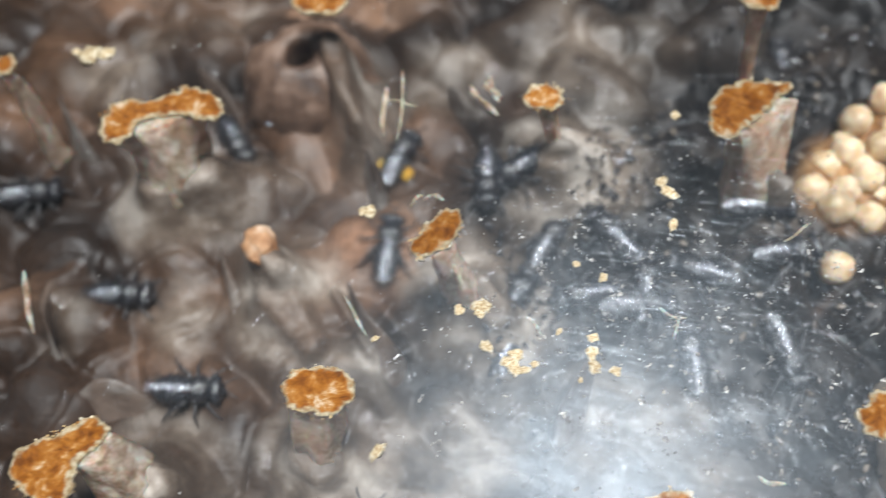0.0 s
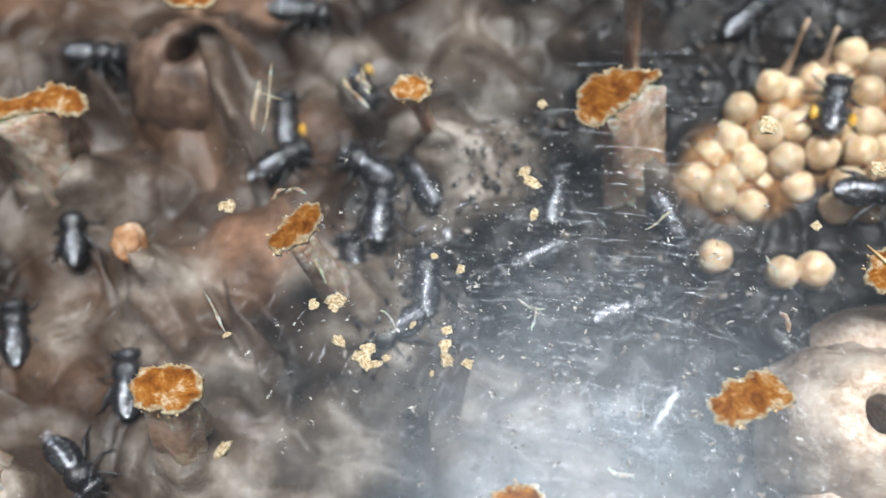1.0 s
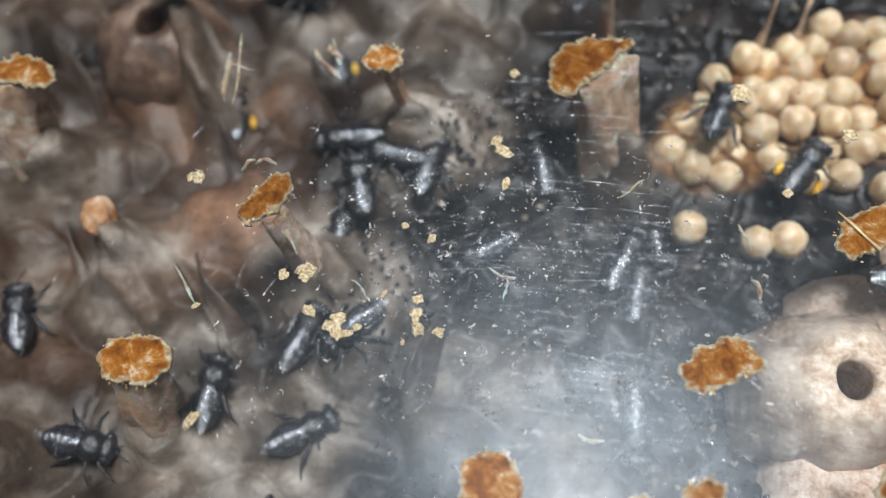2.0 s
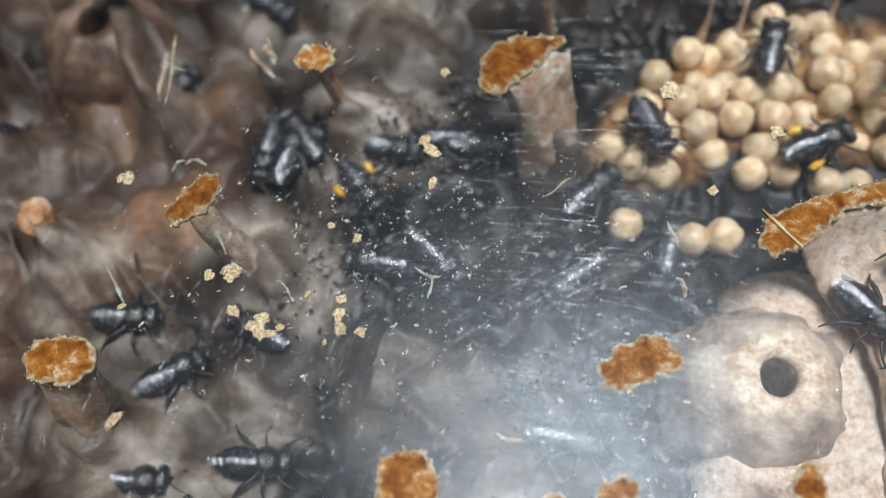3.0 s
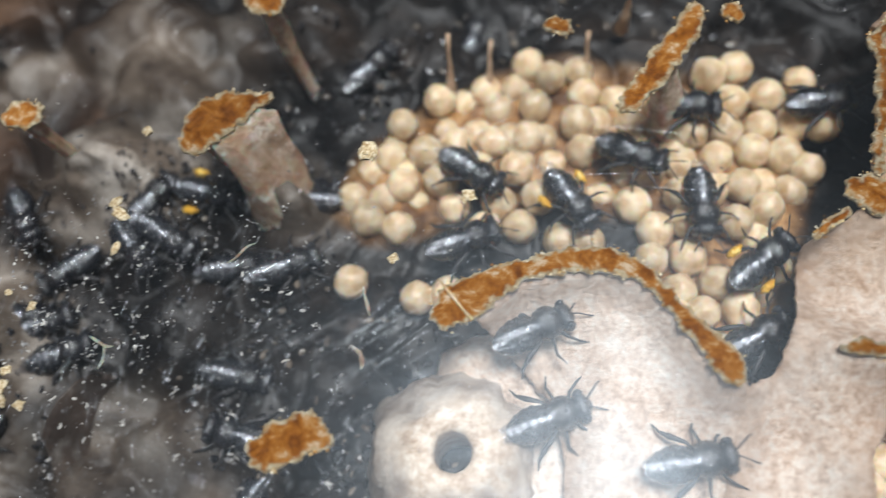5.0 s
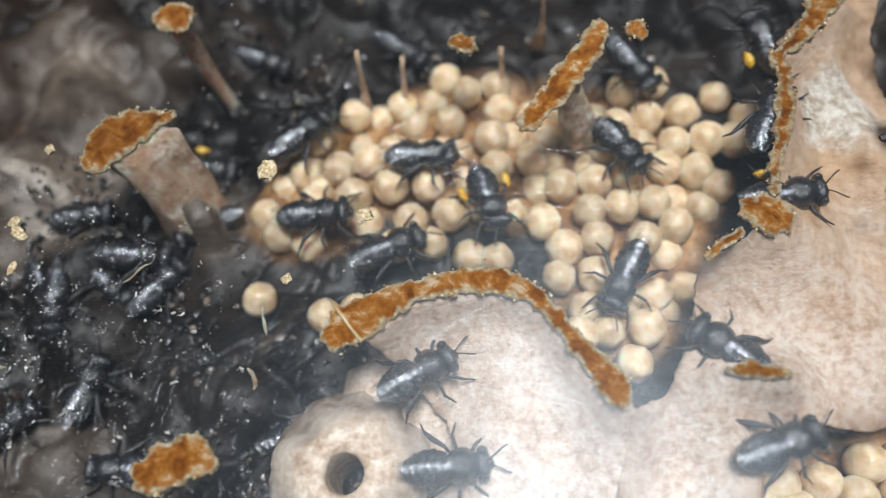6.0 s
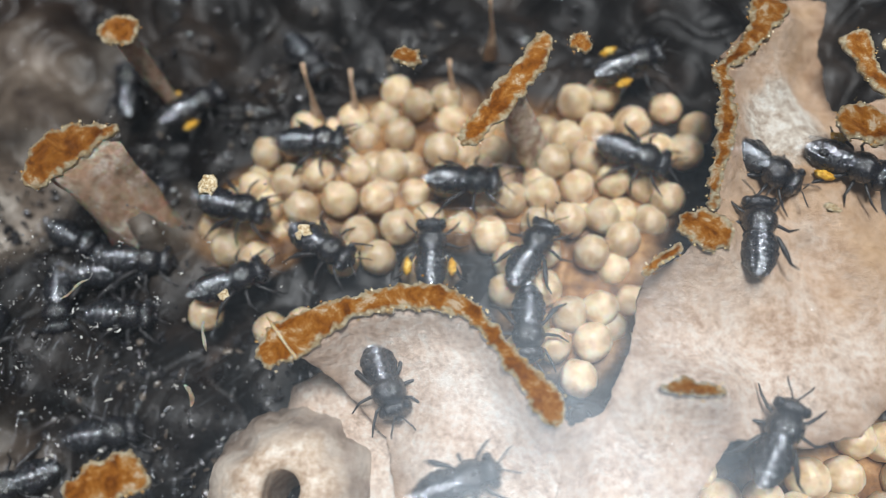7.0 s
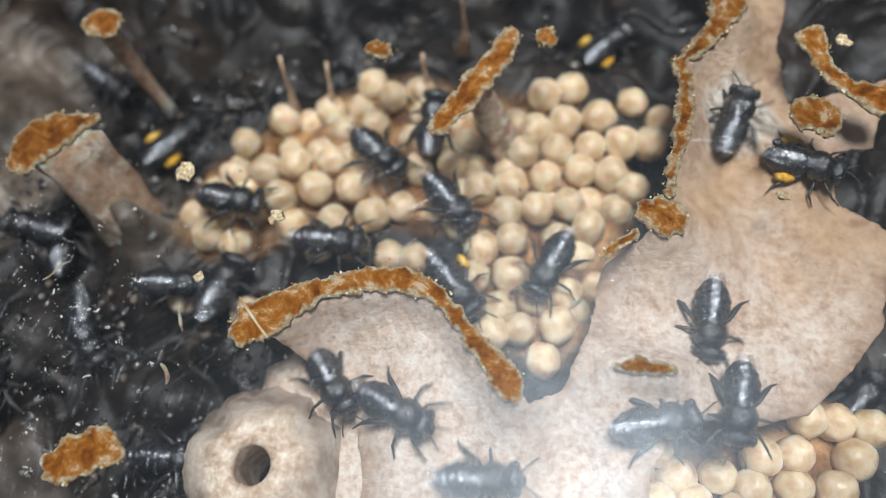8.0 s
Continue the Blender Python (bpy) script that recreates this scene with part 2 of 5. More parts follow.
def make_haze():
    """The worn underside of the cover, dulled by wax film and fine rubbing."""
    m, tree, out = mat("hazed_underside")
    clear = tree.nodes.new("ShaderNodeBsdfTransparent")
    clear.inputs["Color"].default_value = (0.98, 0.985, 0.985, 1)
    wide = put(tree, "ShaderNodeBsdfGlossy", Roughness=0.38)
    near = put(tree, "ShaderNodeBsdfGlossy", Roughness=0.28)
    for node in (wide, near):
        node.inputs["Color"].default_value = (0.74, 0.88, 1.0, 1)
    lines = ramp(tree, noise_tex(tree, 520, 4, 0.6, stretch=((1.0, 22, 1), (0, 0, radians(4)))), (0.50, (0, 0, 0)), (0.72, (1, 1, 1)))
    slant = ramp(tree, noise_tex(tree, 420, 4, 0.6, stretch=((1.0, 18, 1), (0, 0, radians(-38)))), (0.50, (0, 0, 0)), (0.72, (1, 1, 1)))
    tree.links.new(bump(tree, mix(tree, 0.5, lines, slant), 0.12, 0.00004), near.inputs["Normal"])
    film = put(tree, "ShaderNodeBsdfDiffuse")
    film.inputs["Color"].default_value = (0.75, 0.78, 0.80, 1)
    smear = ramp(tree, noise_tex(tree, 95, 6, 0.65, distort=0.8), (0.42, (0.0,) * 3), (0.75, (0.006,) * 3))
    worn = ramp(tree, noise_tex(tree, 170, 7, 0.7, distort=0.5), (0.34, (0.008,) * 3), (0.52, (0.0132,) * 3), (0.68, (0.021,) * 3))
    rubbed = calc(tree, "ADD", worn, calc(tree, "MULTIPLY", lines, 0.003))
    shader = clear.outputs[0]
    for fac, node in ((smear, film), (0.0044, wide), (rubbed, near)):
        join = tree.nodes.new("ShaderNodeMixShader")
        if isinstance(fac, float):
            join.inputs[0].default_value = fac
        else:
            tree.links.new(fac, join.inputs[0])
        tree.links.new(shader, join.inputs[1])
        tree.links.new(node.outputs[0], join.inputs[2])
        shader = join.outputs[0]
    tree.links.new(shader, out.inputs["Surface"])
    return m


def make_wood():
    m, tree, out = mat("hive_wood")
    colour = ramp(tree, noise_tex(tree, 60, 6, 0.6, stretch=((1, 12, 12), (0, 0, 0))), (0.3, (0.13, 0.075, 0.035)), (0.7, (0.30, 0.19, 0.10)))
    surface(tree, out, colour, 0.65, bump(tree, noise_tex(tree, 200, 5, stretch=((1, 10, 10), (0, 0, 0))), 0.4, 0.0005))
    return m


def make_scratch():
    m, tree, out = mat("scratch_gleam")
    clear = tree.nodes.new("ShaderNodeBsdfTransparent")
    gloss = put(tree, "ShaderNodeBsdfGlossy", Roughness=0.20)
    gloss.inputs["Color"].default_value = (0.86, 0.94, 1.0, 1)
    join = tree.nodes.new("ShaderNodeMixShader")
    join.inputs[0].default_value = 0.075
    tree.links.new(clear.outputs[0], join.inputs[1])
    tree.links.new(gloss.outputs[0], join.inputs[2])
    tree.links.new(join.outputs[0], out.inputs["Surface"])
    return m


def make_pot_wax():
    m, tree, out = mat("cream_pot_wax")
    cream = ramp(tree, noise_tex(tree, 900, 6, 0.7), (0.36, (0.38, 0.25, 0.16)), (0.50, (0.60, 0.46, 0.34)), (0.64, (0.80, 0.71, 0.60)))
    old = ramp(tree, noise_tex(tree, 350, 5, 0.6), (0.34, (0.20, 0.145, 0.11)), (0.50, (0.38, 0.30, 0.24)), (0.66, (0.60, 0.52, 0.44)))
    # cream near the mouth, grey brown towards the outer rim, with a noisy border
    worn = calc(tree, "ADD", attribute(tree, "edge"), calc(tree, "MULTIPLY", calc(tree, "SUBTRACT", noise_tex(tree, 260, 5, 0.6), 0.40), 1.1))
    colour = mix(tree, ramp(tree, worn, (0.52, (0, 0, 0)), (0.84, (1, 1, 1))), cream, old)
    surface(tree, out, colour, 0.5, bump(tree, noise_tex(tree, 500, 6, 0.6), 0.6, 0.0005))
    return m


def make_knob_wax():
    m, tree, out = mat("orange_tan_wax")
    colour = ramp(tree, noise_tex(tree, 500, 6, 0.65), (0.36, (0.34, 0.15, 0.06)), (0.50, (0.55, 0.30, 0.15)), (0.64, (0.78, 0.58, 0.42)))
    surface(tree, out, colour, 0.4, bump(tree, noise_tex(tree, 900, 6, 0.7), 0.8, 0.0005))
    return m


def make_fold_wax():
    m, tree, out = mat("brown_fold_wax")
    colour = ramp(tree, noise_tex(tree, 120, 4, 0.5), (0.34, (0.040, 0.026, 0.019)), (0.50, (0.095, 0.066, 0.050)), (0.66, (0.20, 0.145, 0.112)))
    bloom = ramp(tree, noise_tex(tree, 140, 5, 0.6, distort=0.5), (0.50, (0, 0, 0)), (0.66, (0.9, 0.9, 0.9)))
    colour = mix(tree, bloom, colour, ramp(tree, noise_tex(tree, 500, 5), (0.35, (0.20, 0.18, 0.16)), (0.65, (0.50, 0.47, 0.43))))
    surface(tree, out, shade_variation(tree, colour, 0.5, 1.0), 0.45, bump(tree, noise_tex(tree, 420, 6, 0.6), 0.7, 0.0005))
    return m


def make_pillar_wax():
    m, tree, out = mat("greyish_tan_wax")
    colour = ramp(tree, noise_tex(tree, 700, 6, 0.7), (0.38, (0.34, 0.22, 0.14)), (0.50, (0.64, 0.49, 0.37)), (0.62, (0.92, 0.85, 0.75)))
    stain = ramp(tree, noise_tex(tree, 220, 4), (0.50, (0, 0, 0)), (0.70, (0.9, 0.9, 0.9)))
    colour = mix(tree, stain, colour, ramp(tree, noise_tex(tree, 900, 4), (0.35, (0.40, 0.22, 0.12)), (0.65, (0.72, 0.50, 0.34))))
    surface(tree, out, shade_variation(tree, colour, 0.85, 1.05), 0.5, bump(tree, noise_tex(tree, 900, 8, 0.75), 1.0, 0.0006), Subsurface_Weight=0.6, Subsurface_Scale=0.0012)
    return m


RUSTY, FOLD, POT_WAX, KNOB = make_rusty_wax(), make_fold_wax(), make_pot_wax(), make_knob_wax()
GRAIN = make_grain()
BED, TAN, PROPOLIS, CRUMB, DUST, CRUST = make_resin_bed(), make_tan_wax(), make_propolis(), make_crumb(), make_dust(), make_crust()
CELL, PANE, HAZE, WOOD, WING, POLLEN, SCRATCH, PILLAR = make_cell_wax(), make_pane(), make_haze(), make_wood(), make_wing(), make_pollen(), make_scratch(), make_pillar_wax()
SHELL = make_bee_black("black_shell", (0.007, 0.008, 0.011), 0.24, 0.45, 0.25)
FUZZ = make_bee_black("black_thorax", (0.006, 0.006, 0.008), 0.17, 0.38, 0.4)
LEG = make_bee_black("black_leg", (0.010, 0.009, 0.010), 0.35, 0.4)


# ---- building helpers; lengths in millimetres ----
def mesh_of(name, verts, faces, material, smooth=True, values=None):
    me = bpy.data.meshes.new(name)
    me.from_pydata([tuple(float(c) * MM for c in v) for v in verts], [], [tuple(int(i) for i in f) for f in faces])
    me.materials.append(material)
    if smooth:
        me.polygons.foreach_set("use_smooth", [True] * len(me.polygons))
    for key, numbers in (values or {}).items():
        layer = me.attributes.new(key, "FLOAT", "POINT")
        layer.data.foreach_set("value", np.asarray(numbers, dtype=np.float32))
    me.update()
    return me


def part(name, bm, material, parent, label="", smooth=True):
    """Links a bmesh in millimetres as one mesh object under a thing or a part."""
    bmesh.ops.scale(bm, vec=(MM, MM, MM), verts=bm.verts)
    me = bpy.data.meshes.new(name)
    bm.to_mesh(me)
    bm.free()
    me.materials.append(material)
    me.polygons.foreach_set("use_smooth", [smooth] * len(me.polygons))
    ob = new(name, me)
    ob.parent = parent
    return tagged(ob, label)


def ball(bm, centre, radii, seg=16, turn=(0, 0, 0), shape=None):
    m = Matrix.LocRotScale(centre, Euler([radians(a) for a in turn]), radii)
    made = bmesh.ops.create_uvsphere(bm, u_segments=seg, v_segments=max(6, seg // 2 + 2), radius=1)
    if shape:
        for v in made["verts"]:
            v.co = shape(v.co)
    bmesh.ops.transform(bm, matrix=m, verts=made["verts"])


def tube(bm, points, widths, seg=6):
    rings = []
    for i, p in enumerate(points):
        p = Vector(p)
        ahead = (Vector(points[min(i + 1, len(points) - 1)]) - Vector(points[max(i - 1, 0)])).normalized()
        q = ahead.to_track_quat("Z", "Y")
        rings.append([bm.verts.new(p + q @ Vector((math.cos(a) * widths[i], math.sin(a) * widths[i], 0))) for a in np.linspace(0, 2 * math.pi, seg, endpoint=False)])
    for a, b in zip(rings, rings[1:]):
        for k in range(seg):
            bm.faces.new((a[k], a[(k + 1) % seg], b[(k + 1) % seg], b[k]))
    bm.faces.new(rings[0][::-1])
    bm.faces.new(rings[-1])


def chain_distance(x, y, chain):
    """How far (x, y) lies outside a chain of round links; inside it is negative."""
    best = np.full(np.shape(x), 1e9)
    links = list(zip(chain, chain[1:])) if len(chain) > 1 else [(chain[0], chain[0])]
    for (ax, ay, ar), (bx, by, br) in links:
        dx, dy = bx - ax, by - ay
        u = np.clip(((x - ax) * dx + (y - ay) * dy) / max(dx * dx + dy * dy, 1e-9), 0, 1)
        best = np.minimum(best, np.hypot(x - ax - u * dx, y - ay - u * dy) - (ar + u * (br - ar)))
    return best


def polygon_distance(x, y, corners):
    """Signed distance to a polygon's outline; inside it is negative."""
    best, inside = np.full(np.shape(x), 1e9), np.zeros(np.shape(x), bool)
    for (ax, ay), (bx, by) in zip(corners, corners[1:] + corners[:1]):
        dx, dy = bx - ax, by - ay
        u = np.clip(((x - ax) * dx + (y - ay) * dy) / (dx * dx + dy * dy), 0, 1)
        best = np.minimum(best, np.hypot(x - ax - u * dx, y - ay - u * dy))
        if dy:
            inside ^= ((ay > y) != (by > y)) & (x < ax + (y - ay) * dx / dy)
    return np.where(inside, -best, best)


def ripple(x, y, size, seed=0.0):
    """Smooth noise of about -1 to 1 with features of that size."""
    x, y = np.broadcast_arrays(np.asarray(x, float), np.asarray(y, float))
    flat = [noise.noise(Vector((a / size + seed, b / size - seed, seed * 0.7))) for a, b in zip(x.ravel(), y.ravel())]
    return np.array(flat).reshape(x.shape)


def cushion(name, outside, bounds, step, top, bottom, material, edge_width):
    """A closed body over the area where outside(x, y) < 0, between the heights top(x, y, d) and bottom(x, y, d)."""
    xs, ys = np.arange(bounds[0], bounds[1] + step, step), np.arange(bounds[2], bounds[3] + step, step)
    gx, gy = np.meshgrid(xs, ys)
    d = outside(gx, gy)
    ex, ey = (outside(gx + 0.02, gy) - d) / 0.02, (outside(gx, gy + 0.02) - d) / 0.02
    norm = np.maximum(np.hypot(ex, ey), 0.3)
    push = np.where((d > 0) & (d < 1.5 * step), d, 0)
    px, py = gx - push * ex / norm, gy - push * ey / norm
    dd = np.minimum(d, 0)
    zt, zb = top(px, py, dd), bottom(px, py, dd)
    ok = d < 1.45 * step
    quad = ok[:-1, :-1] & ok[1:, :-1] & ok[:-1, 1:] & ok[1:, 1:]
    quad &= np.minimum.reduce([d[:-1, :-1], d[1:, :-1], d[:-1, 1:], d[1:, 1:]]) < 0
    n, w = gx.size, gx.shape[1]
    verts = np.concatenate([np.stack([px, py, zt], -1).reshape(-1, 3), np.stack([px, py, zb], -1).reshape(-1, 3)])
    edge = np.clip(1 + dd / edge_width, 0, 1).ravel()
    faces, count = [], {}
    for j, i in zip(*np.nonzero(quad)):
        a = j * w + i
        ring = (a, a + 1, a + w + 1, a + w)
        faces.append(ring)
        faces.append(tuple(n + k for k in ring[::-1]))
        for k in range(4):
            pair = (ring[k], ring[(k + 1) % 4])
            count[pair] = 1
    for a, b in [p for p in count if (p[1], p[0]) not in count]:
        faces.append((b, a, n + a, n + b))
    used = sorted({i for f in faces for i in f})
    where = {old: k for k, old in enumerate(used)}
    both = np.concatenate([edge, edge])
    return mesh_of(name, verts[used], [[where[i] for i in f] for f in faces], material, True, {"edge": both[used]})


# ---- the plan, in millimetres: glass underside at z = 0 ----
BLOBS = {}
BLOBS["square"] = [(5.5, 12.1, 1.16), (6.2, 12.2, 1.16)]
BLOBS["horn"] = [(19, 11.5, 1.13), (19.6, 13.2, 1.68), (20.8, 14.2, 1.52), (22.3, 15.1, 0.72), (23.2, 15.5, 0.41)]
BLOBS["middle"] = [(0.6, 1.1, 0.98), (-0, 0, 1.17), (-0.8, -1.1, 0.93)]
BLOBS["oval"] = [(-6.6, -12, 1.49), (-5, -11.9, 1.56)]
BLOBS["twin"] = [(-25.4, 5, 1.29), (-25.4, 6.2, 1.3), (-23, 7.3, 0.78), (-20.6, 8.2, 1.37), (-18.9, 7.8, 1.12)]
BLOBS["corner"] = [(-19.6, -16.9, 1.04), (-20.6, -18, 1.21), (-22.5, -19.5, 1.55), (-21.1, -20.2, 1.54)]
BLOBS["top"] = [(-13.6, 18.8, 1.53), (-12, 18.9, 1.42)]
BLOBS["side"] = [(-36.3, 9.5, 0.92), (-36.1, 9.3, 0.82)]
BLOBS["wedge"] = [(28.8, -8.3, 1.17), (29.8, -7.6, 1.48), (30.8, -6.9, 1.34), (31.9, -7.2, 0.75)]
BLOBS["lump"] = [(16, -15.7, 0.75), (17.4, -15.7, 1.3), (17.8, -16.6, 1.36), (16.6, -16.9, 1.23)]
BLOBS["lumpb"] = [(28.6, -15.6, 0.75), (29.6, -15.2, 0.89)]
BLOBS["lumpc"] = [(39.8, -12.7, 0.65), (39.9, -13.6, 1.16)]
BLOBS["lumpd"] = [(25.4, -16.4, 0.55), (25.9, -16.2, 0.48)]
BLOBS["ring"] = [(38.1, 1.5, 1.07), (38.9, 2.4, 1.49), (40, 3.2, 1.28), (42.1, 4.7, 0.71), (44.4, 5.6, 0.81), (46.5, 6.2, 0.95), (48.2, 6.1, 0.84), (49.8, 5.6, 0.62), (51.2, 4.5, 0.52), (52.7, 2.8, 0.58), (54, 1.6, 0.88), (55.3, 0.3, 0.88), (55.6, -0.1, 0.61)]
BLOBS["stick"] = [(52.1, 25.6, 0.82), (51.7, 23.8, 0.8), (50.4, 21.8, 1.02), (49.6, 20, 0.93), (48.7, 18.5, 0.84), (48.1, 17.7, 0.76)]
BLOBS["spot"] = [(54.6, 25.7, 0.69), (54.8, 25.6, 0.69)]
BLOBS["flower"] = [(42.5, 23.5, 0.69), (43.2, 23.3, 0.69)]
BLOBS["knob"] = [(63.1, 12.9, 1.11), (64, 12.5, 1.33)]
BLOBS["strand"] = [(64, 14.5, 0.34), (63.9, 16.1, 0.34), (64.5, 18.6, 0.5), (64.7, 21.1, 0.64), (64.5, 23.3, 0.53), (64.1, 24.5, 0.49), (65.4, 26, 0.58), (66.6, 27.8, 0.77), (67.3, 29.7, 1.3)]
BLOBS["crawl"] = [(62, 11.2, 0.33), (60.8, 10.2, 0.32), (60.1, 9.3, 0.21)]
BLOBS["fork"] = [(73, 27.4, 1.11), (73.4, 26.2, 0.7), (74.2, 24.6, 0.56), (75.6, 23.5, 0.69), (77.4, 23, 1.3)]
BLOBS["button"] = [(72.8, 21.4, 1.34), (73.7, 21.1, 1.34)]
BLOBS["strip"] = [(61.7, 2.4, 0.28), (62.8, 2.7, 0.5), (63.9, 2.6, 0.43), (64.9, 2.6, 0.21)]
BLOBS["smudge"] = [(20.9, 23.7, 1.16), (21.7, 23.6, 1.15)]
# tents of cerumen that rise from the bed to the glass: foot offset, width, height of the tip, how pale
TENTS = [
    ([(-12.4, 17.8, 0.9), (-10.6, 13.6, 0.5), (-8.8, 11.0, 0.3)], 1.5, -3.5, 0.55),
    ([(-13.6, -1.0, 0.7), (-12.4, -2.0, 0.6)], 1.7, -4.4, 0.6),
    ([(-12.6, -3.4, 1.4), (-9.0, -7.0, 0.6)], 1.8, -7.4, 1.0),
    ([(-8.5, -2.2, 0.15), (-4.5, -6.8, 0.15)], 0.6, -8.0, 0.9),
    ([(-18.6, -18.6, 1.2), (-17.0, -19.0, 1.0)], 1.8, -5.0, 1.0),
]
TENTS += [
    ([(-24.6, 4.6, 1.6), (-20.6, 5.6, 1.2)], 1.6, -6.0, 1.0),
    ([(7.6, 12.0, 2.0), (9.6, 12.4, 1.4)], 2.0, -7.0, 1.0),
    ([(2.4, -1.2, 1.4), (4.4, -2.6, 1.0)], 1.8, -6.5, 0.9),
    ([(22.9, 12.0, 0.9), (24.8, 10.4, 0.6)], 1.6, -5.2, 0.4), ([(7.2, 11.8, 0.6), (8.2, 11.6, 0.5)], 1.6, -5.4, 0.5),
    ([(-7.2, -14.6, 1.4), (-6.0, -15.6, 1.2)], 1.5, -7.0, 0.9),
]
# pillars of wax from a patch on the glass down to the bed: top x, y, half length, half width, turn; foot x, y, z, radius
PILLARS = [
    (21.4, 23.4, 0.8, 0.6, 0, 22.6, 22.6, -9.0, 0.5),
    (21.5, 13.2, 2.6, 0.9, 38, 23.9, 10.9, -11.0, 2.7), (6.1, 11.9, 0.7, 0.5, 0, 7.8, 12.0, -9.5, 0.45), (-5.8, -12.2, 1.7, 1.0, 0, -7.0, -14.2, -10.0, 2.2),
    (-22.6, 6.7, 3.2, 0.8, 24, -23.8, 5.4, -9.5, 2.6), (0.3, -0.5, 0.9, 0.7, 60, 2.2, -1.6, -9.5, 1.5),
    (-19.6, -17.8, 1.4, 1.0, 40, -18.6, -19.4, -9.0, 2.4), (-36.1, 9.2, 0.5, 0.5, 0, -36.6, 8.0, -9.0, 0.9),
    (50.2, 21.4, 1.0, 0.6, 60, 52.0, 21.2, -9.0, 1.4),
]
# pale patches on the bed: x, y, radius
PALE_SPOTS = [(-23.9, 23.3, 3.2), (-33.7, 15.5, 3.4), (10.0, 24.0, 6.5), (5.5, 13.4, 3.6), (-11.8, -3.6, 5), (-20.4, -5.8, 3.4), (-20.8, -18.4, 4),
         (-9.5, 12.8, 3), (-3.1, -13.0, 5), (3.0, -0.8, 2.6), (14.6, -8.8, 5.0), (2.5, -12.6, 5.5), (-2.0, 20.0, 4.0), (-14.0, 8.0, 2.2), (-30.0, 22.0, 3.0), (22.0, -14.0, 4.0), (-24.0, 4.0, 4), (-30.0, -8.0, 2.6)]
SHEET_ARCH = [(37.6, 2.2), (39.6, 3.9), (42.7, 5.9), (46.4, 6.9), (49.6, 6.3), (51.8, 4.4), (54.0, 1.9), (56.1, -0.1), (58.3, -1.8), (62.0, -15.5), (47.0, -15.5), (46.5, -6.0), (45.2, -2.0), (41.5, 0.9)]
SHEET_WALL = [(68.5, 33.0), (66.4, 28.7), (64.3, 26.1), (64.5, 21.0), (64.1, 16.9), (63.6, 12.3), (60.3, 9.9), (59.9, 5.2), (58.4, 1.0), (56.3, -0.6), (56.2, -4.0), (55.5, -16.0), (64.2, -16.0), (64.4, -3.0),
              (66.2, 0.4), (71.1, 0.9), (73.7, 1.8), (76.6, 5.1), (78.6, 8.5), (79.5, 15.0), (76.0, 17.3), (75.9, 20.8), (78.6, 22.0), (79.5, 27.0), (73.0, 24.6), (71.6, 29.0), (72.0, 33.0)]
BROOD = [(31.0, 13.0, 4.0), (36.0, 18.0, 5.0), (44.0, 20.0, 6.5), (55.0, 20.0, 6.5), (60.0, 18.5, 3.6), (56.0, 9.0, 5.0), (57.0, 5.0, 2.0)]
NEST = BROOD + [(45.0, 12.0, 4.0), (37.0, 11.0, 4.0), (31.0, 9.0, 3.0), (37.0, 22.0, 3.0), (48.0, 26.0, 4.0), (60.0, 26.0, 4.0)]
SOUTH = [(64.0, -3.5, 3.5), (68.5, -4.5, 4.5), (73.5, -2.5, 4.5), (77.0, 1.5, 3.0)]
POT = (39.5, -6.3)


def nest_distance(x, y):
    return np.minimum(chain_distance(x, y, NEST), chain_distance(x, y, SOUTH))


POD_RND = random.Random(31)
PODS = [(7.6 * i + POD_RND.uniform(-2.6, 2.6) + 3.8 * (j % 2), 7.0 * j + POD_RND.uniform(-2.4, 2.4), POD_RND.uniform(5.0, 7.0), POD_RND.uniform(-1.6, 1.3), POD_RND.random())
        for j in range(-6, 10) for i in range(-8, 13)]


def bed_plain(x, y, tones=False):
    """The bed of cerumen: crowded domes of old storage pots with creases between them."""
    x, y = np.asarray(x, float), np.asarray(y, float)
    wx, wy = x + 1.1 * np.sin(0.55 * y) + 0.5 * np.sin(1.3 * y + 0.4 * x), y + 1.1 * np.sin(0.5 * x + 1) + 0.4 * np.sin(1.5 * x)
    z, tone = np.full(x.shape, -14.8), np.full(x.shape, 0.5)
    for px, py, r, lift, shade in PODS:
        h = -14.6 + lift + 5.2 * np.sqrt(np.maximum(0, 1 - ((wx - px) ** 2 + (wy - py) ** 2) / (r * r)))
        tone = np.where(h > z, shade, tone)
        z = np.maximum(z, h)
    return (z, tone) if tones else z


def bed(x, y):
    x, y = np.asarray(x, float), np.asarray(y, float)
    z = bed_plain(x, y)
    for chain, width, tip, _ in TENTS:
        d = np.maximum(chain_distance(x, y, chain), 0)
        z = np.maximum(z, tip + (-11.5 - tip) * (1 - np.exp(-d / width)))
    return np.where(nest_distance(x, y) < 0, np.minimum(np.maximum(z, -9.3), np.where(z > -6, z, -8.8)), z)


def arch_height(x, y, d=None):
    gap = np.maximum(chain_distance(x, y, BLOBS["ring"]), 0)
    ridge = 2.4 * np.exp(-((x - 48.6) ** 2 / 9 + (y + 2.5) ** 2 / 50))
    return -0.35 - 5.8 * (1 - np.exp(-gap / 2.2)) + ridge * np.minimum(1, gap / 2.0)


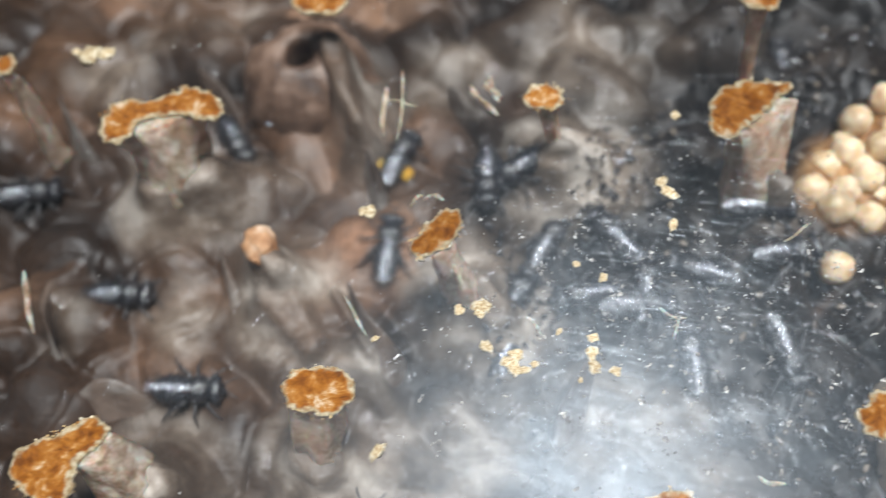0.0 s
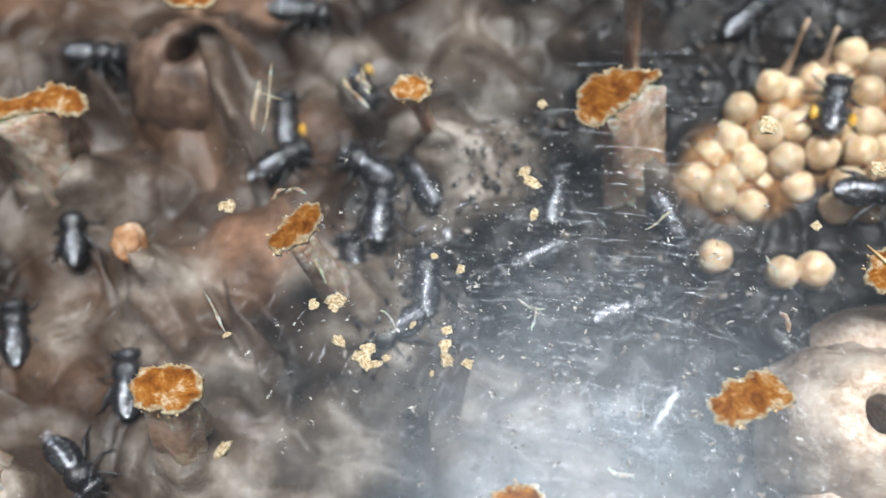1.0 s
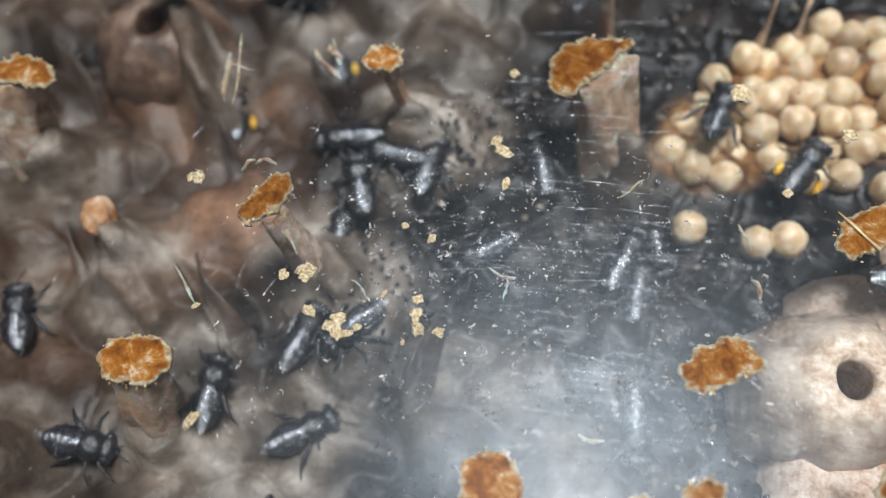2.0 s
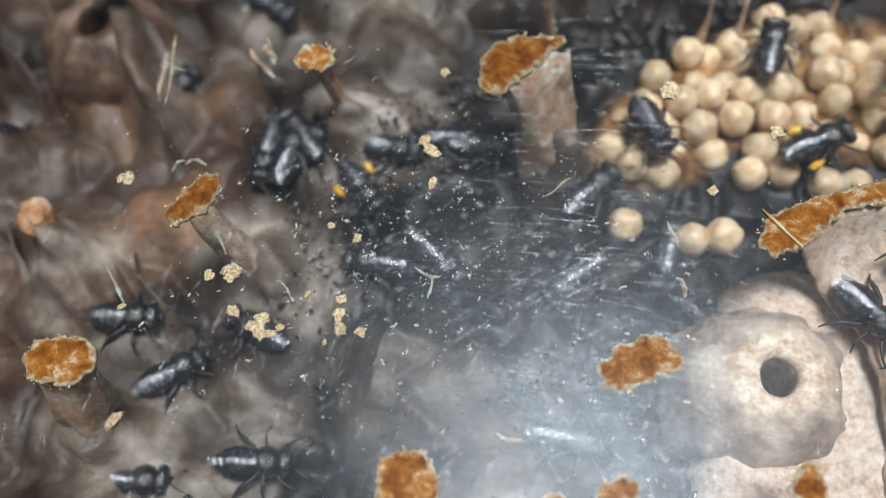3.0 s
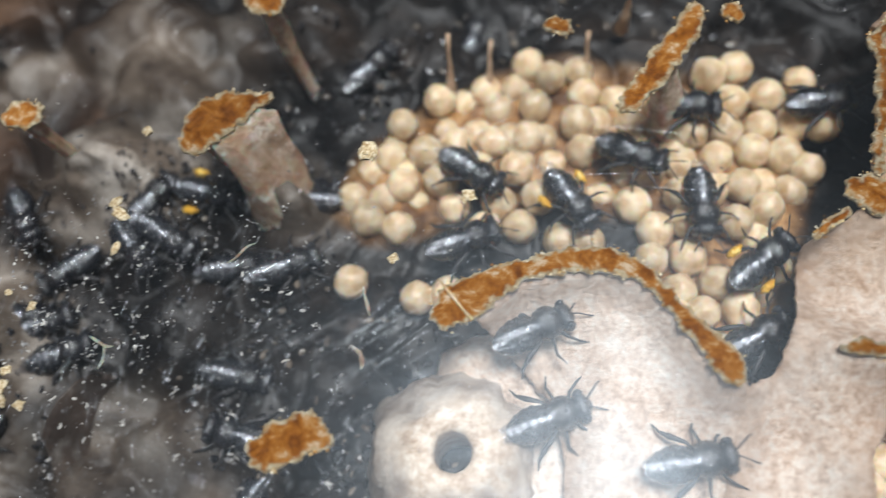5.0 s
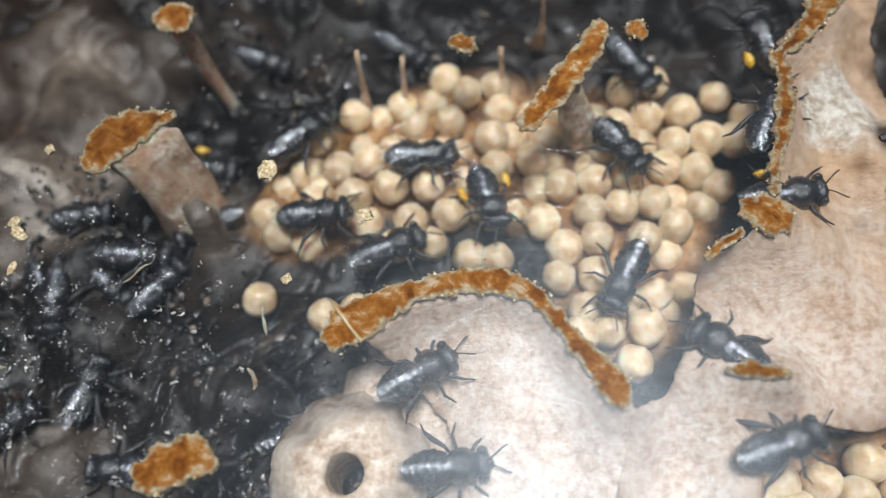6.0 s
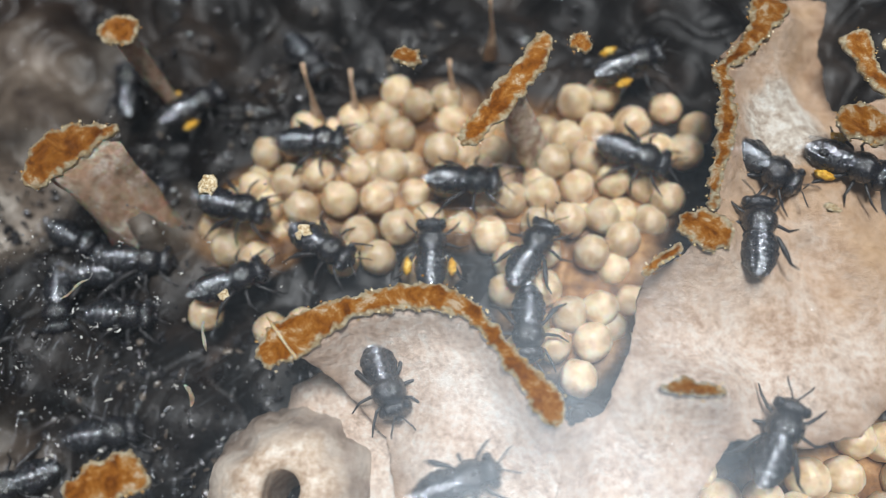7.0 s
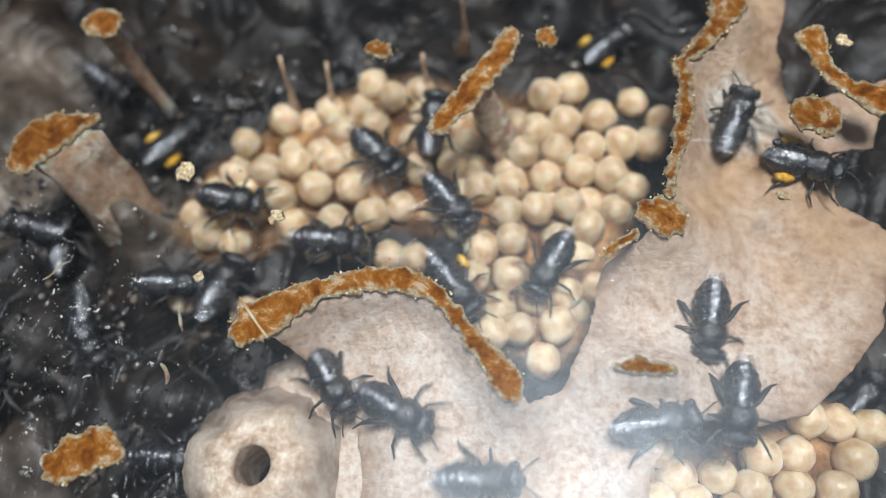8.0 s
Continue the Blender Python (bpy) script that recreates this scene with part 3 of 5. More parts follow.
def wall_height(x, y, d=None):
    gap = np.maximum(np.minimum.reduce([chain_distance(x, y, BLOBS[k]) for k in ("strand", "knob", "strip")]), 0)
    low = np.maximum(chain_distance(x, y, BLOBS["ring"]), 0)
    near = np.minimum(gap, low)
    wave = 1 + np.sin(x * 0.5) * np.sin(y * 0.4) + 0.5 * np.sin(0.9 * x + 0.5 * y)
    return -0.45 - 3.0 * (1 - np.exp(-near / 2.4)) - 0.7 * wave * np.minimum(1, near / 3)


def sheet_height(x, y, d=None):
    """The wax sheets as one surface: the arch passes into the wall."""
    u = np.clip((np.asarray(x, float) - 51.0) / 8.0, 0, 1)
    u = u * u * (3 - 2 * u)
    return (1 - u) * arch_height(x, y) + u * wall_height(x, y)


def ground(x, y):
    """The height on which a bee can stand."""
    z = float(bed_plain(x, y)) + 0.2
    if float(nest_distance(x, y)) < 0.5:
        z = -6.9
    if float(polygon_distance(x, y, SHEET_ARCH)) < 0.8:
        z = float(sheet_height(x, y)) + 0.35
    if float(polygon_distance(x, y, SHEET_WALL)) < 0.8:
        z = float(sheet_height(x, y)) + 0.35
    if math.hypot(x - POT[0], y - POT[1]) < 4.5:
        z = max(z, -4.6)
    return min(z, -2.25)


# ---- the hive: box, bed, glass ----
def build_setting():
    for name, size, place in (("wall_west", (10, 122, 34), (-67, 12, -14)), ("wall_east", (10, 122, 34), (107, 12, -14)),
                              ("wall_south", (184, 10, 34), (20, -54, -14)), ("wall_north", (184, 10, 34), (20, 78, -14)), ("floor", (184, 142, 6), (20, 12, -34))):
        bm = bmesh.new()
        bmesh.ops.create_cube(bm, size=1, matrix=Matrix.LocRotScale(place, None, size))
        bmesh.ops.bevel(bm, geom=bm.edges[:], offset=0.8, segments=2, affect="EDGES")
        tagged(part(name, bm, WOOD, None, smooth=False), "unpainted wooden board of the hive box", "hive box", kind="structure")
    xs, ys = np.arange(-60, 100.1, 0.5), np.arange(-48, 72.1, 0.5)
    near_x, near_y = np.arange(-45, 84, 0.33), np.arange(-30, 42, 0.33)
    xs = np.unique(np.concatenate([xs[(xs < -45) | (xs > 84)], near_x]))
    ys = np.unique(np.concatenate([ys[(ys < -30) | (ys > 42)], near_y]))
    gx, gy = np.meshgrid(xs, ys)
    z = bed(gx, gy)
    wobble = ripple(gx, gy, 4.0, 3.3)
    ridge = np.abs(ripple(gx, gy, 7.0, 8.1))
    tone = bed_plain(gx, gy, True)[1]
    z = z + 0.8 * wobble - 0.7 * np.exp(-ridge / 0.05) * (z < -5) + 0.06 * ripple(gx, gy, 1.1, 5.2)
    z = np.minimum(z, -0.25)
    pale, amber = np.zeros(gx.shape), np.clip(-np.minimum(chain_distance(gx, gy, BROOD), chain_distance(gx, gy, SOUTH)) / 2.5 + 0.3 + 0.5 * wobble, 0, 1)
    # paler on the listed spots and towards each tent's crest
    for x, y, r in PALE_SPOTS:
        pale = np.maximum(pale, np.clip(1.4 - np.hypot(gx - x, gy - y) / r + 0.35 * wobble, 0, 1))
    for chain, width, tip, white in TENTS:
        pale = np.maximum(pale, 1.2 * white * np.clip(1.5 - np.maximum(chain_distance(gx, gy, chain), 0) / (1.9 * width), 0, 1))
    brown = np.clip(0.30 + 0.11 * np.maximum(-1.0 - gx, np.minimum(1.2 * (gy - 17.0), 1 - 0.25 * (gx - 2))) + 0.35 * wobble, 0, 1)
    w = gx.shape[1]
    faces = [(a, a + 1, a + w + 1, a + w) for j in range(gx.shape[0] - 1) for a in range(j * w, j * w + w - 1)]
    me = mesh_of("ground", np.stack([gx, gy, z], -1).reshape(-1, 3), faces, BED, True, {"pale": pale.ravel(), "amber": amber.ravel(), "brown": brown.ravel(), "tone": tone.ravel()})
    tagged(new("ground", me), "dark lumpy bed of cerumen with pale grey patches", "hive bed", kind="structure")
    bm = bmesh.new()
    bmesh.ops.create_cube(bm, size=1, matrix=Matrix.LocRotScale((20, 12, 1.52), None, (184, 142, 3)))
    bmesh.ops.bevel(bm, geom=bm.edges[:], offset=0.4, segments=2, affect="EDGES")
    for face in bm.faces:
        face.material_index = int(face.normal.z < -0.99)
    cover = part("glass_cover", bm, PANE, None, smooth=False)
    cover.data.materials.append(HAZE)
    tagged(cover, "scratched clear glass cover lying on the hive", "glass cover", kind="structure")


def build_sheets():
    rough_edge = lambda corners, seed: lambda x, y: polygon_distance(x, y, corners) + 0.22 * ripple(x, y, 1.9, seed) + 0.16 * ripple(x, y, 0.5, seed + 3)
    for name, corners, height, bounds, label in (
            ("wax_sheet", SHEET_ARCH, lambda x, y: sheet_height(x, y) - 0.06, (36, 62, -16, 9), "tan wax sheet hanging in an arch from the glass"),
            ("wax_sheet", SHEET_WALL, sheet_height, (54, 82, -18, 36), "broad tan wax sheet walling in the brood")):
        folds = lambda x, y, d, h=height: np.minimum(h(x, y) + 0.35 * ripple(x, y, 3.2, 2.2) + 0.12 * ripple(x, y, 0.9, 6.2), -0.2)
        under = lambda x, y, d, f=folds: f(x, y, d) - 0.35
        me = cushion(name, rough_edge(corners, 1.3), bounds, 0.33, folds, under, TAN, 2.4)
        tagged(new(name, me), label, "wax sheet")


MEMBRANE = [(36.6, 1.4), (39.5, 3.4), (44.0, 4.0), (52.0, 0.0), (54.0, -6.0), (54.0, -20.0), (34.0, -20.0), (35.2, -11.0), (36.4, -4.0)]


def build_membrane():
    lie = lambda x, y, d: -6.3 - 7.0 * np.exp(d / 0.7) + 0.8 * ripple(x, y, 3.0, 4.4) + 0.12 * ripple(x, y, 0.8, 1.4)
    me = cushion("wax_membrane", lambda x, y: np.maximum(polygon_distance(x, y, MEMBRANE) + 0.2 * ripple(x, y, 1.2, 6.6), 3.2 - np.hypot(x - POT[0], y - POT[1])), (33, 56, -22, 6), 0.33, lie, lambda x, y, d: lie(x, y, d) - 0.3, TAN, 0.5)
    tagged(new("wax_membrane", me), "tan wax membrane between pot and sheet", "wax membrane")


def build_pot(place, drop, size, material, label):
    """A domed pot of wax with a ragged round mouth."""
    seg, profile = 96, [(1.5, -13.5, 0.05), (1.32, -6.0, 0.06), (1.25, -3.9, 0.09), (1.36, -3.45, 0.12), (1.7, -3.3, 0.12), (2.3, -3.35, 0.10), (3.0, -3.65, 0.10), (3.9, -4.2, 0.11), (4.8, -5.2, 0.12), (5.7, -7.0, 0.12), (6.4, -10.0, 0.12), (6.8, -14.5, 0.10)]
    verts, faces = [], []
    for k, (r, z, uneven) in enumerate(profile):
        for i in range(seg):
            a = 2 * math.pi * i / seg
            n = noise.noise(Vector((0.45 * r * math.cos(a) + size, 0.45 * r * math.sin(a), 0.3 * z))) + 0.25 * noise.noise(Vector((1.6 * r * math.cos(a), 1.6 * r * math.sin(a), z + size)))
            rr = size * r * (1 + uneven * n * 1.7)
            verts.append((place[0] + rr * math.cos(a), place[1] + rr * math.sin(a), drop + z + 1.2 * uneven * n))
    for k in range(len(profile) - 1):
        for i in range(seg):
            j = (i + 1) % seg
            faces.append((k * seg + i, k * seg + j, (k + 1) * seg + j, (k + 1) * seg + i))
    tagged(new("wax_pot", mesh_of("wax_pot", verts, faces, material, True, {"edge": [min(1.0, r / 5.6) for r, _, _ in profile for _ in range(seg)]})), label, "wax pot", "wax pots in the bed")


def build_pillars():
    seg, steps = 28, 14
    for k, (tx, ty, length, width, turn, fx, fy, fz, foot) in enumerate(PILLARS):
        verts, faces = [], []
        for j in range(steps + 1):
            u = j / steps
            neck = (1 - u) ** 2.2
            z = -0.25 + (fz - 6.0) * u
            lean = min(1.2, z / fz) ** 1.15 if z < 0 else 0
            cx, cy = tx + (fx - tx) * lean, ty + (fy - ty) * lean
            flare = foot * (1 + 0.9 * max(0, u - 0.6) ** 2 * 6)
            a, b = flare + (length - flare) * neck, flare + (width - flare) * neck
            a, b = a * (1 - 0.06 * math.sin(math.pi * u)), b * (1 + 0.1 * math.sin(math.pi * u))
            for i in range(seg):
                t = 2 * math.pi * i / seg
                n = 1 + 0.42 * noise.noise(Vector((1.3 * math.cos(t) + 9 * k, 1.3 * math.sin(t), 2.2 * u))) + 0.22 * noise.noise(Vector((4 * math.cos(t), 4 * math.sin(t) + 5 * k, 5 * u)))
                p, q = a * n * math.cos(t), b * n * math.sin(t)
                c, s = math.cos(radians(turn)), math.sin(radians(turn))
                verts.append((cx + p * c - q * s, cy + p * s + q * c, z))
        for j in range(steps):
            for i in range(seg):
                h = (i + 1) % seg
                faces.append((j * seg + i, (j + 1) * seg + i, (j + 1) * seg + h, j * seg + h))
        faces.append(tuple(range(seg)))
        tagged(new("wax_pillar", mesh_of("wax_pillar", verts, faces, PILLAR)), "greyish tan wax pillar between bed and glass", "wax pillar", "pillars under the glass")


# crests of wax folds that stand up from the bed: height of the crest, then points of its line
FOLDS = [
    (-4.5, (-15.0, 19.0), (-11.0, 14.0), (-8.0, 10.0), (-6.0, 7.0)), (-5.0, (-8.0, -0.6), (-5.4, -4.0), (-2.0, -6.4)), (-6.0, (-19.5, 1.0), (-17.4, -1.6), (-16.0, -3.6)),
    (-5.5, (-3.4, 19.4), (0.2, 15.2), (3.6, 14.0)), (-5.0, (12.6, -3.4), (11.2, -6.0), (9.6, -9.6)),
    (-5.0, (-31.6, -4.0), (-30.6, -7.0), (-29.2, -10.6)), 
    (-5.5, (-38.4, 13.6), (-34.2, 9.2), (-31.6, 6.6)), (-6.0, (-27.0, 18.0), (-22.0, 14.5), (-19.5, 11.0)), (-6.0, (-27.5, -14.0), (-24.0, -12.0), (-20.0, -13.0)),
]


def build_folds():
    """Thin leaning sheets of brown wax, highest at the middle of their crest."""
    steps, rows = 26, 9
    for k, (top, *points) in enumerate(FOLDS):
        pts = [Vector(points[0])] + [Vector(p) for p in points] + [Vector(points[-1])]
        line = []
        for i in range(steps + 1):
            f = i / steps * (len(points) - 1)
            n = min(int(f), len(points) - 2)
            u = f - n
            a, b, c, d = pts[n:n + 4]
            line.append(0.5 * (2 * b + (c - a) * u + (2 * a - 5 * b + 4 * c - d) * u * u + (3 * b - a - 3 * c + d) * u ** 3))
        verts, faces = [], []
        for side in (0, 1):
            for i, p in enumerate(line):
                end = abs(2 * i / steps - 1)
                crest = top - 2.2 - 4.5 * end ** 3 + 0.7 * noise.noise(Vector((p.x * 0.5, p.y * 0.5, k)))
                for j in range(rows):
                    v = j / (rows - 1)
                    z = crest + (-15.5 - crest) * v
                    fall = 0.95 * (crest - z) * (0.6 + 0.7 * v)
                    wave = 0.5 * v * noise.noise(Vector((p.x * 0.6, p.y * 0.6, z * 0.4 + k)))
                    verts.append((p.x + 0.16 * fall + wave, p.y - fall + wave + (0.12 + 0.35 * v) * (1 - 2 * side), z - 0.05 * side))
        n = (steps + 1) * rows
        for i in range(steps):
            for j in range(rows - 1):
                a = i * rows + j
                faces.append((a, a + rows, a + rows + 1, a + 1))
                faces.append((n + a, n + a + 1, n + a + rows + 1, n + a + rows))
            faces.append((i * rows, n + i * rows, n + (i + 1) * rows, (i + 1) * rows))
        for j in range(rows - 1):
            a = steps * rows + j
            faces.extend([(j, j + 1, n + j + 1, n + j), (a, n + a, n + a + 1, a + 1)])
        tagged(new("wax_fold", mesh_of("wax_fold", verts, faces, FOLD)), "brown fold of wax rising from the dark bed", "wax fold", "folds of the bed")


def build_blobs():
    for k, (name, chain) in enumerate(BLOBS.items()):
        xs, ys, rs = zip(*chain)
        reach = max(rs) + 0.6
        small = max(rs) < 0.75
        step = 0.11 if small else 0.15
        jag = 0.24 if max(rs) > 0.6 else 0.13
        outside = lambda x, y, c=chain, s=k * 3.7, j=jag: chain_distance(x, y, c) + j * (1.3 * ripple(x, y, 0.8, s) + 0.9 * ripple(x, y, 0.33, s + 9))
        top = lambda x, y, d, s=k * 2.1: 0.13 - 0.09 * np.clip(1 + d / 0.25, 0, 1) - 0.05 * (1 + ripple(x, y, 0.5, s))
        bottom = lambda x, y, d: -0.22 - 0.35 * (1 - np.exp(d / 0.6))
        me = cushion("propolis", outside, (min(xs) - reach, max(xs) + reach, min(ys) - reach, max(ys) + reach), step, top, bottom, PROPOLIS, 0.50 if not small else 0.34)
        label = {"ring": "long orange-brown propolis rope stuck under the glass", "strand": "thin orange propolis strand along the wax sheet", "stick": "knobbly brown propolis stick under the glass",
                 "horn": "horn-shaped rust-brown propolis patch on the glass"}.get(name, "rust-orange propolis patch with a pale crusty rim")
        patch = tagged(new("propolis_patch", me), label, "propolis", "propolis on the glass")
        # pale crust grains that cling to the rim
        rnd = random.Random(70 + k)
        grains, sides = [], []
        total = sum(math.hypot(b[0] - a[0], b[1] - a[1]) for a, b in zip(chain, chain[1:])) + 3 * max(rs)
        for _ in range(int(15 * total)):
            a, b = rnd.choice(list(zip(chain, chain[1:])))
            u, angle = rnd.random(), rnd.uniform(0, 2 * math.pi)
            x, y, r = (a[i] + (b[i] - a[i]) * u for i in range(3))
            x, y = x + (r + rnd.gauss(0.0, 0.22)) * math.cos(angle), y + (r + rnd.gauss(0.0, 0.22)) * math.sin(angle)
            if not -0.25 < float(outside(x, y)) < 0.30:
                continue
            size, base = 0.03 + 0.07 * rnd.random() ** 2, len(grains)
            for dx, dy, dz in ((1, 0, 0), (0, 1, 0), (-1, 0, 0), (0, -1, 0), (0, 0, 0.8), (0, 0, -0.9)):
                grains.append((x + size * dx * rnd.uniform(0.7, 1.4), y + size * dy * rnd.uniform(0.7, 1.4), 0.03 + 0.6 * size * dz))
            for i in range(4):
                sides.extend([(base + i, base + (i + 1) % 4, base + 4), (base + (i + 1) % 4, base + i, base + 5)])
        rim = new("crust", mesh_of("crust", grains, sides, CRUST, False))
        rim.parent = patch
        tagged(rim, "pale yellow crusty rim")


def lump_mesh(name, radius, seed, material, flat=0.5, seg=12):
    bm = bmesh.new()
    bmesh.ops.create_icosphere(bm, subdivisions=2, radius=1)
    rnd = random.Random(seed)
    for v in bm.verts:
        n = noise.noise(v.co * 1.6 + Vector((seed, 0, 0))) + 0.6 * noise.noise(v.co * 3.7 + Vector((0, seed, 0)))
        v.co *= radius * (1 + 0.55 * n) * rnd.uniform(0.88, 1.12)
        v.co.z *= flat
    bmesh.ops.scale(bm, vec=(MM, MM, MM), verts=bm.verts)
    me = bpy.data.meshes.new(name)
    bm.to_mesh(me)
    bm.free()
    me.materials.append(material)
    me.polygons.foreach_set("use_smooth", [True] * len(me.polygons))
    return me


CRUMBS = [
    (15.4, 11.9, 0.43), (14.8, 6.3, 0.53), (15.3, 5.6, 0.49), (15.8, 3.1, 0.4), (11.5, -1.5, 0.35), (-5.2, 1, 0.48),
    (-29.8, 11.3, 0.99), (-28.4, 11.6, 0.59), (-30.9, 11.4, 0.4), (-1.2, -15.1, 0.51), (9.6, -0.8, 0.27), (3.9, -4.6, 0.45),
    (3.7, -5.3, 0.3), (4.4, -7.4, 0.37), (5.9, -8.2, 0.44), (6.5, -8.5, 0.51), (7, -8.6, 0.37), (6.2, -7.6, 0.3),
    (11.2, -5.8, 0.37), (11.3, -6.8, 0.45), (11.5, -7.7, 0.44), (12.8, -7.7, 0.33), (7.7, -8.1, 0.29), (-2.8, -8, 0.26),
]
CRUMBS += [
    (9, -5.7, 0.26), (2.2, -5.1, 0.23), (-5.6, 0.9, 0.24), (31.2, 12.1, 0.62), (38.4, 9.6, 0.43), (38.1, 9.2, 0.31),
    (71.1, 15, 0.4), (71.4, 14.9, 0.28), (34.2, 4.6, 0.35), (75.1, 27.5, 0.58), (31.1, 12.2, 0.58), (31.5, 11.9, 0.41),
    (11.4, -1.6, 0.3), (3.7, -4.8, 0.53), (2.4, -5.3, 0.31), (4.5, -7.4, 0.37), (6.3, -8.3, 0.59), (6.5, -7.7, 0.44),
    (12.9, -7.8, 0.32), (10.7, -8.7, 0.21), (15.8, 3, 0.34),
]


def build_crumbs():
    shapes = [lump_mesh("wax_crumb", 1.0, 11 + s, CRUMB, 0.45) for s in range(7)]
    rnd = random.Random(4)
    for k, (x, y, r) in enumerate(CRUMBS):
        ob = new("wax_crumb", shapes[k % 7])
        ob.matrix_world = pose(x * MM, y * MM, (0.06 - 0.20 * r) * MM, 0, 0, rnd.uniform(0, 360)) @ Matrix.Diagonal((r * rnd.uniform(0.9, 1.35), r * rnd.uniform(0.7, 1.0), r * 0.6, 1))
        tagged(ob, "pale yellow wax crumb stuck under the glass", "wax crumb", "crumbs on the glass")


def build_dust():
    """White specks, flakes and hairline scratches on the glass."""
    rnd = random.Random(21)
    verts, faces = [], []

    def speck(x, y, z, a, b, turn):
        base = len(verts)
        for i in range(6):
            t = i * math.pi / 3
            u, v = a * math.cos(t) * rnd.uniform(0.7, 1.2), b * math.sin(t) * rnd.uniform(0.7, 1.2)
            verts.append((x + u * math.cos(turn) - v * math.sin(turn), y + u * math.sin(turn) + v * math.cos(turn), z - 0.03))
        verts.append((x, y, z + 0.6 * b + 0.02))
        faces.extend((base + i, base + (i + 1) % 6, base + 6) for i in range(6))
        faces.append(tuple(base + i for i in range(5, -1, -1)))

    for _ in range(1700):
        x, y = rnd.gauss(17, 9), rnd.gauss(-2, 8)
        if rnd.random() < 0.14:
            x, y = rnd.uniform(-45, 84), rnd.uniform(-25, 38)
        small = abs(rnd.gauss(0, 0.034)) + 0.015
        speck(x, y, 0.06, small * rnd.uniform(0.8, 1.9), small * rnd.uniform(0.6, 1.0), rnd.uniform(0, math.pi))
    for _ in range(130):
        x, y = rnd.gauss(16, 9), rnd.gauss(-3, 6)
        for _ in range(rnd.randint(2, 6)):
            speck(x + rnd.gauss(0, 0.16), y + rnd.gauss(0, 0.16), 0.05, rnd.uniform(0.05, 0.22), rnd.uniform(0.03, 0.09), rnd.uniform(0, math.pi))
    me = mesh_of("dust", verts, faces, DUST, False)
    tagged(new("dust", me), "white dust specks and flakes under the glass", "dust", kind="stuff")
    verts.clear(), faces.clear()
    def scratch(x, y, a, half, wide):
        base, curl = len(verts), rnd.gauss(0, 0.03) * half
        for q in (-1, -0.4, 0.4, 1):
            bend = curl * q * q
            ox, oy = x + q * half * math.cos(a) - bend * math.sin(a), y + q * half * math.sin(a) + bend * math.cos(a)
            w = wide * (1 if abs(q) < 1 else 0.25)
            for side, rise in ((-1, 0), (0, 0.7 * w), (1, 0)):
                verts.append((ox + side * w * math.sin(a), oy - side * w * math.cos(a), 0.04 + rise))
        for q in (0, 3, 6):
            faces.append((base + q, base + q + 1, base + q + 4, base + q + 3))
            faces.append((base + q + 1, base + q + 2, base + q + 5, base + q + 4))

    # bundles of parallel scratches: centre, direction, length, how many, spread
    runs = [(-4, -9, 38, 7, 20, 3), (-22, 2, 33, 6, 14, 2), (30, -2, 36, 14, 46, 4), (34, 0, 40, 9, 50, 4), (24, 14, 6, 8, 14, 3), (18, -4, 4, 9, 50, 9), (28, -9, -3, 10, 60, 9),
            (13, 8, 3, 5, 40, 6), (40, 14, 28, 6, 14, 3), (58, 12, 4, 12, 8, 8), (3, -3, 40, 4, 16, 3), (20, 3, -30, 6, 20, 6), (65, -1, -8, 6, 20, 6), (12, -11, -6, 9, 60, 6),
            (22, 2, 2, 5, 60, 8), (31, 10, 5, 6, 30, 5), (44, 13, 33, 5, 26, 3), (50, -8, 2, 7, 40, 8)]
    for cx, cy, angle, length, count, spread in runs:
        for _ in range(count):
            scratch(cx + rnd.gauss(0, spread), cy + rnd.gauss(0, spread * 0.5), radians(angle + rnd.gauss(0, 4)), length * rnd.uniform(0.06, 0.36), rnd.uniform(0.010, 0.024))
    for _ in range(5000):
        x, y = rnd.gauss(20, 14), rnd.gauss(-6, 8)
        if rnd.random() < 0.3:
            x, y = rnd.uniform(-45, 84), rnd.uniform(-30, 38)
        scratch(x, y, rnd.uniform(0, math.pi), 0.12 + 0.8 * rnd.random() ** 2, rnd.uniform(0.009, 0.022))
    me = mesh_of("scratches", verts, faces, SCRATCH)
    tagged(new("scratches", me), "fine white scratches rubbed into the glass", "scratches", kind="stuff")


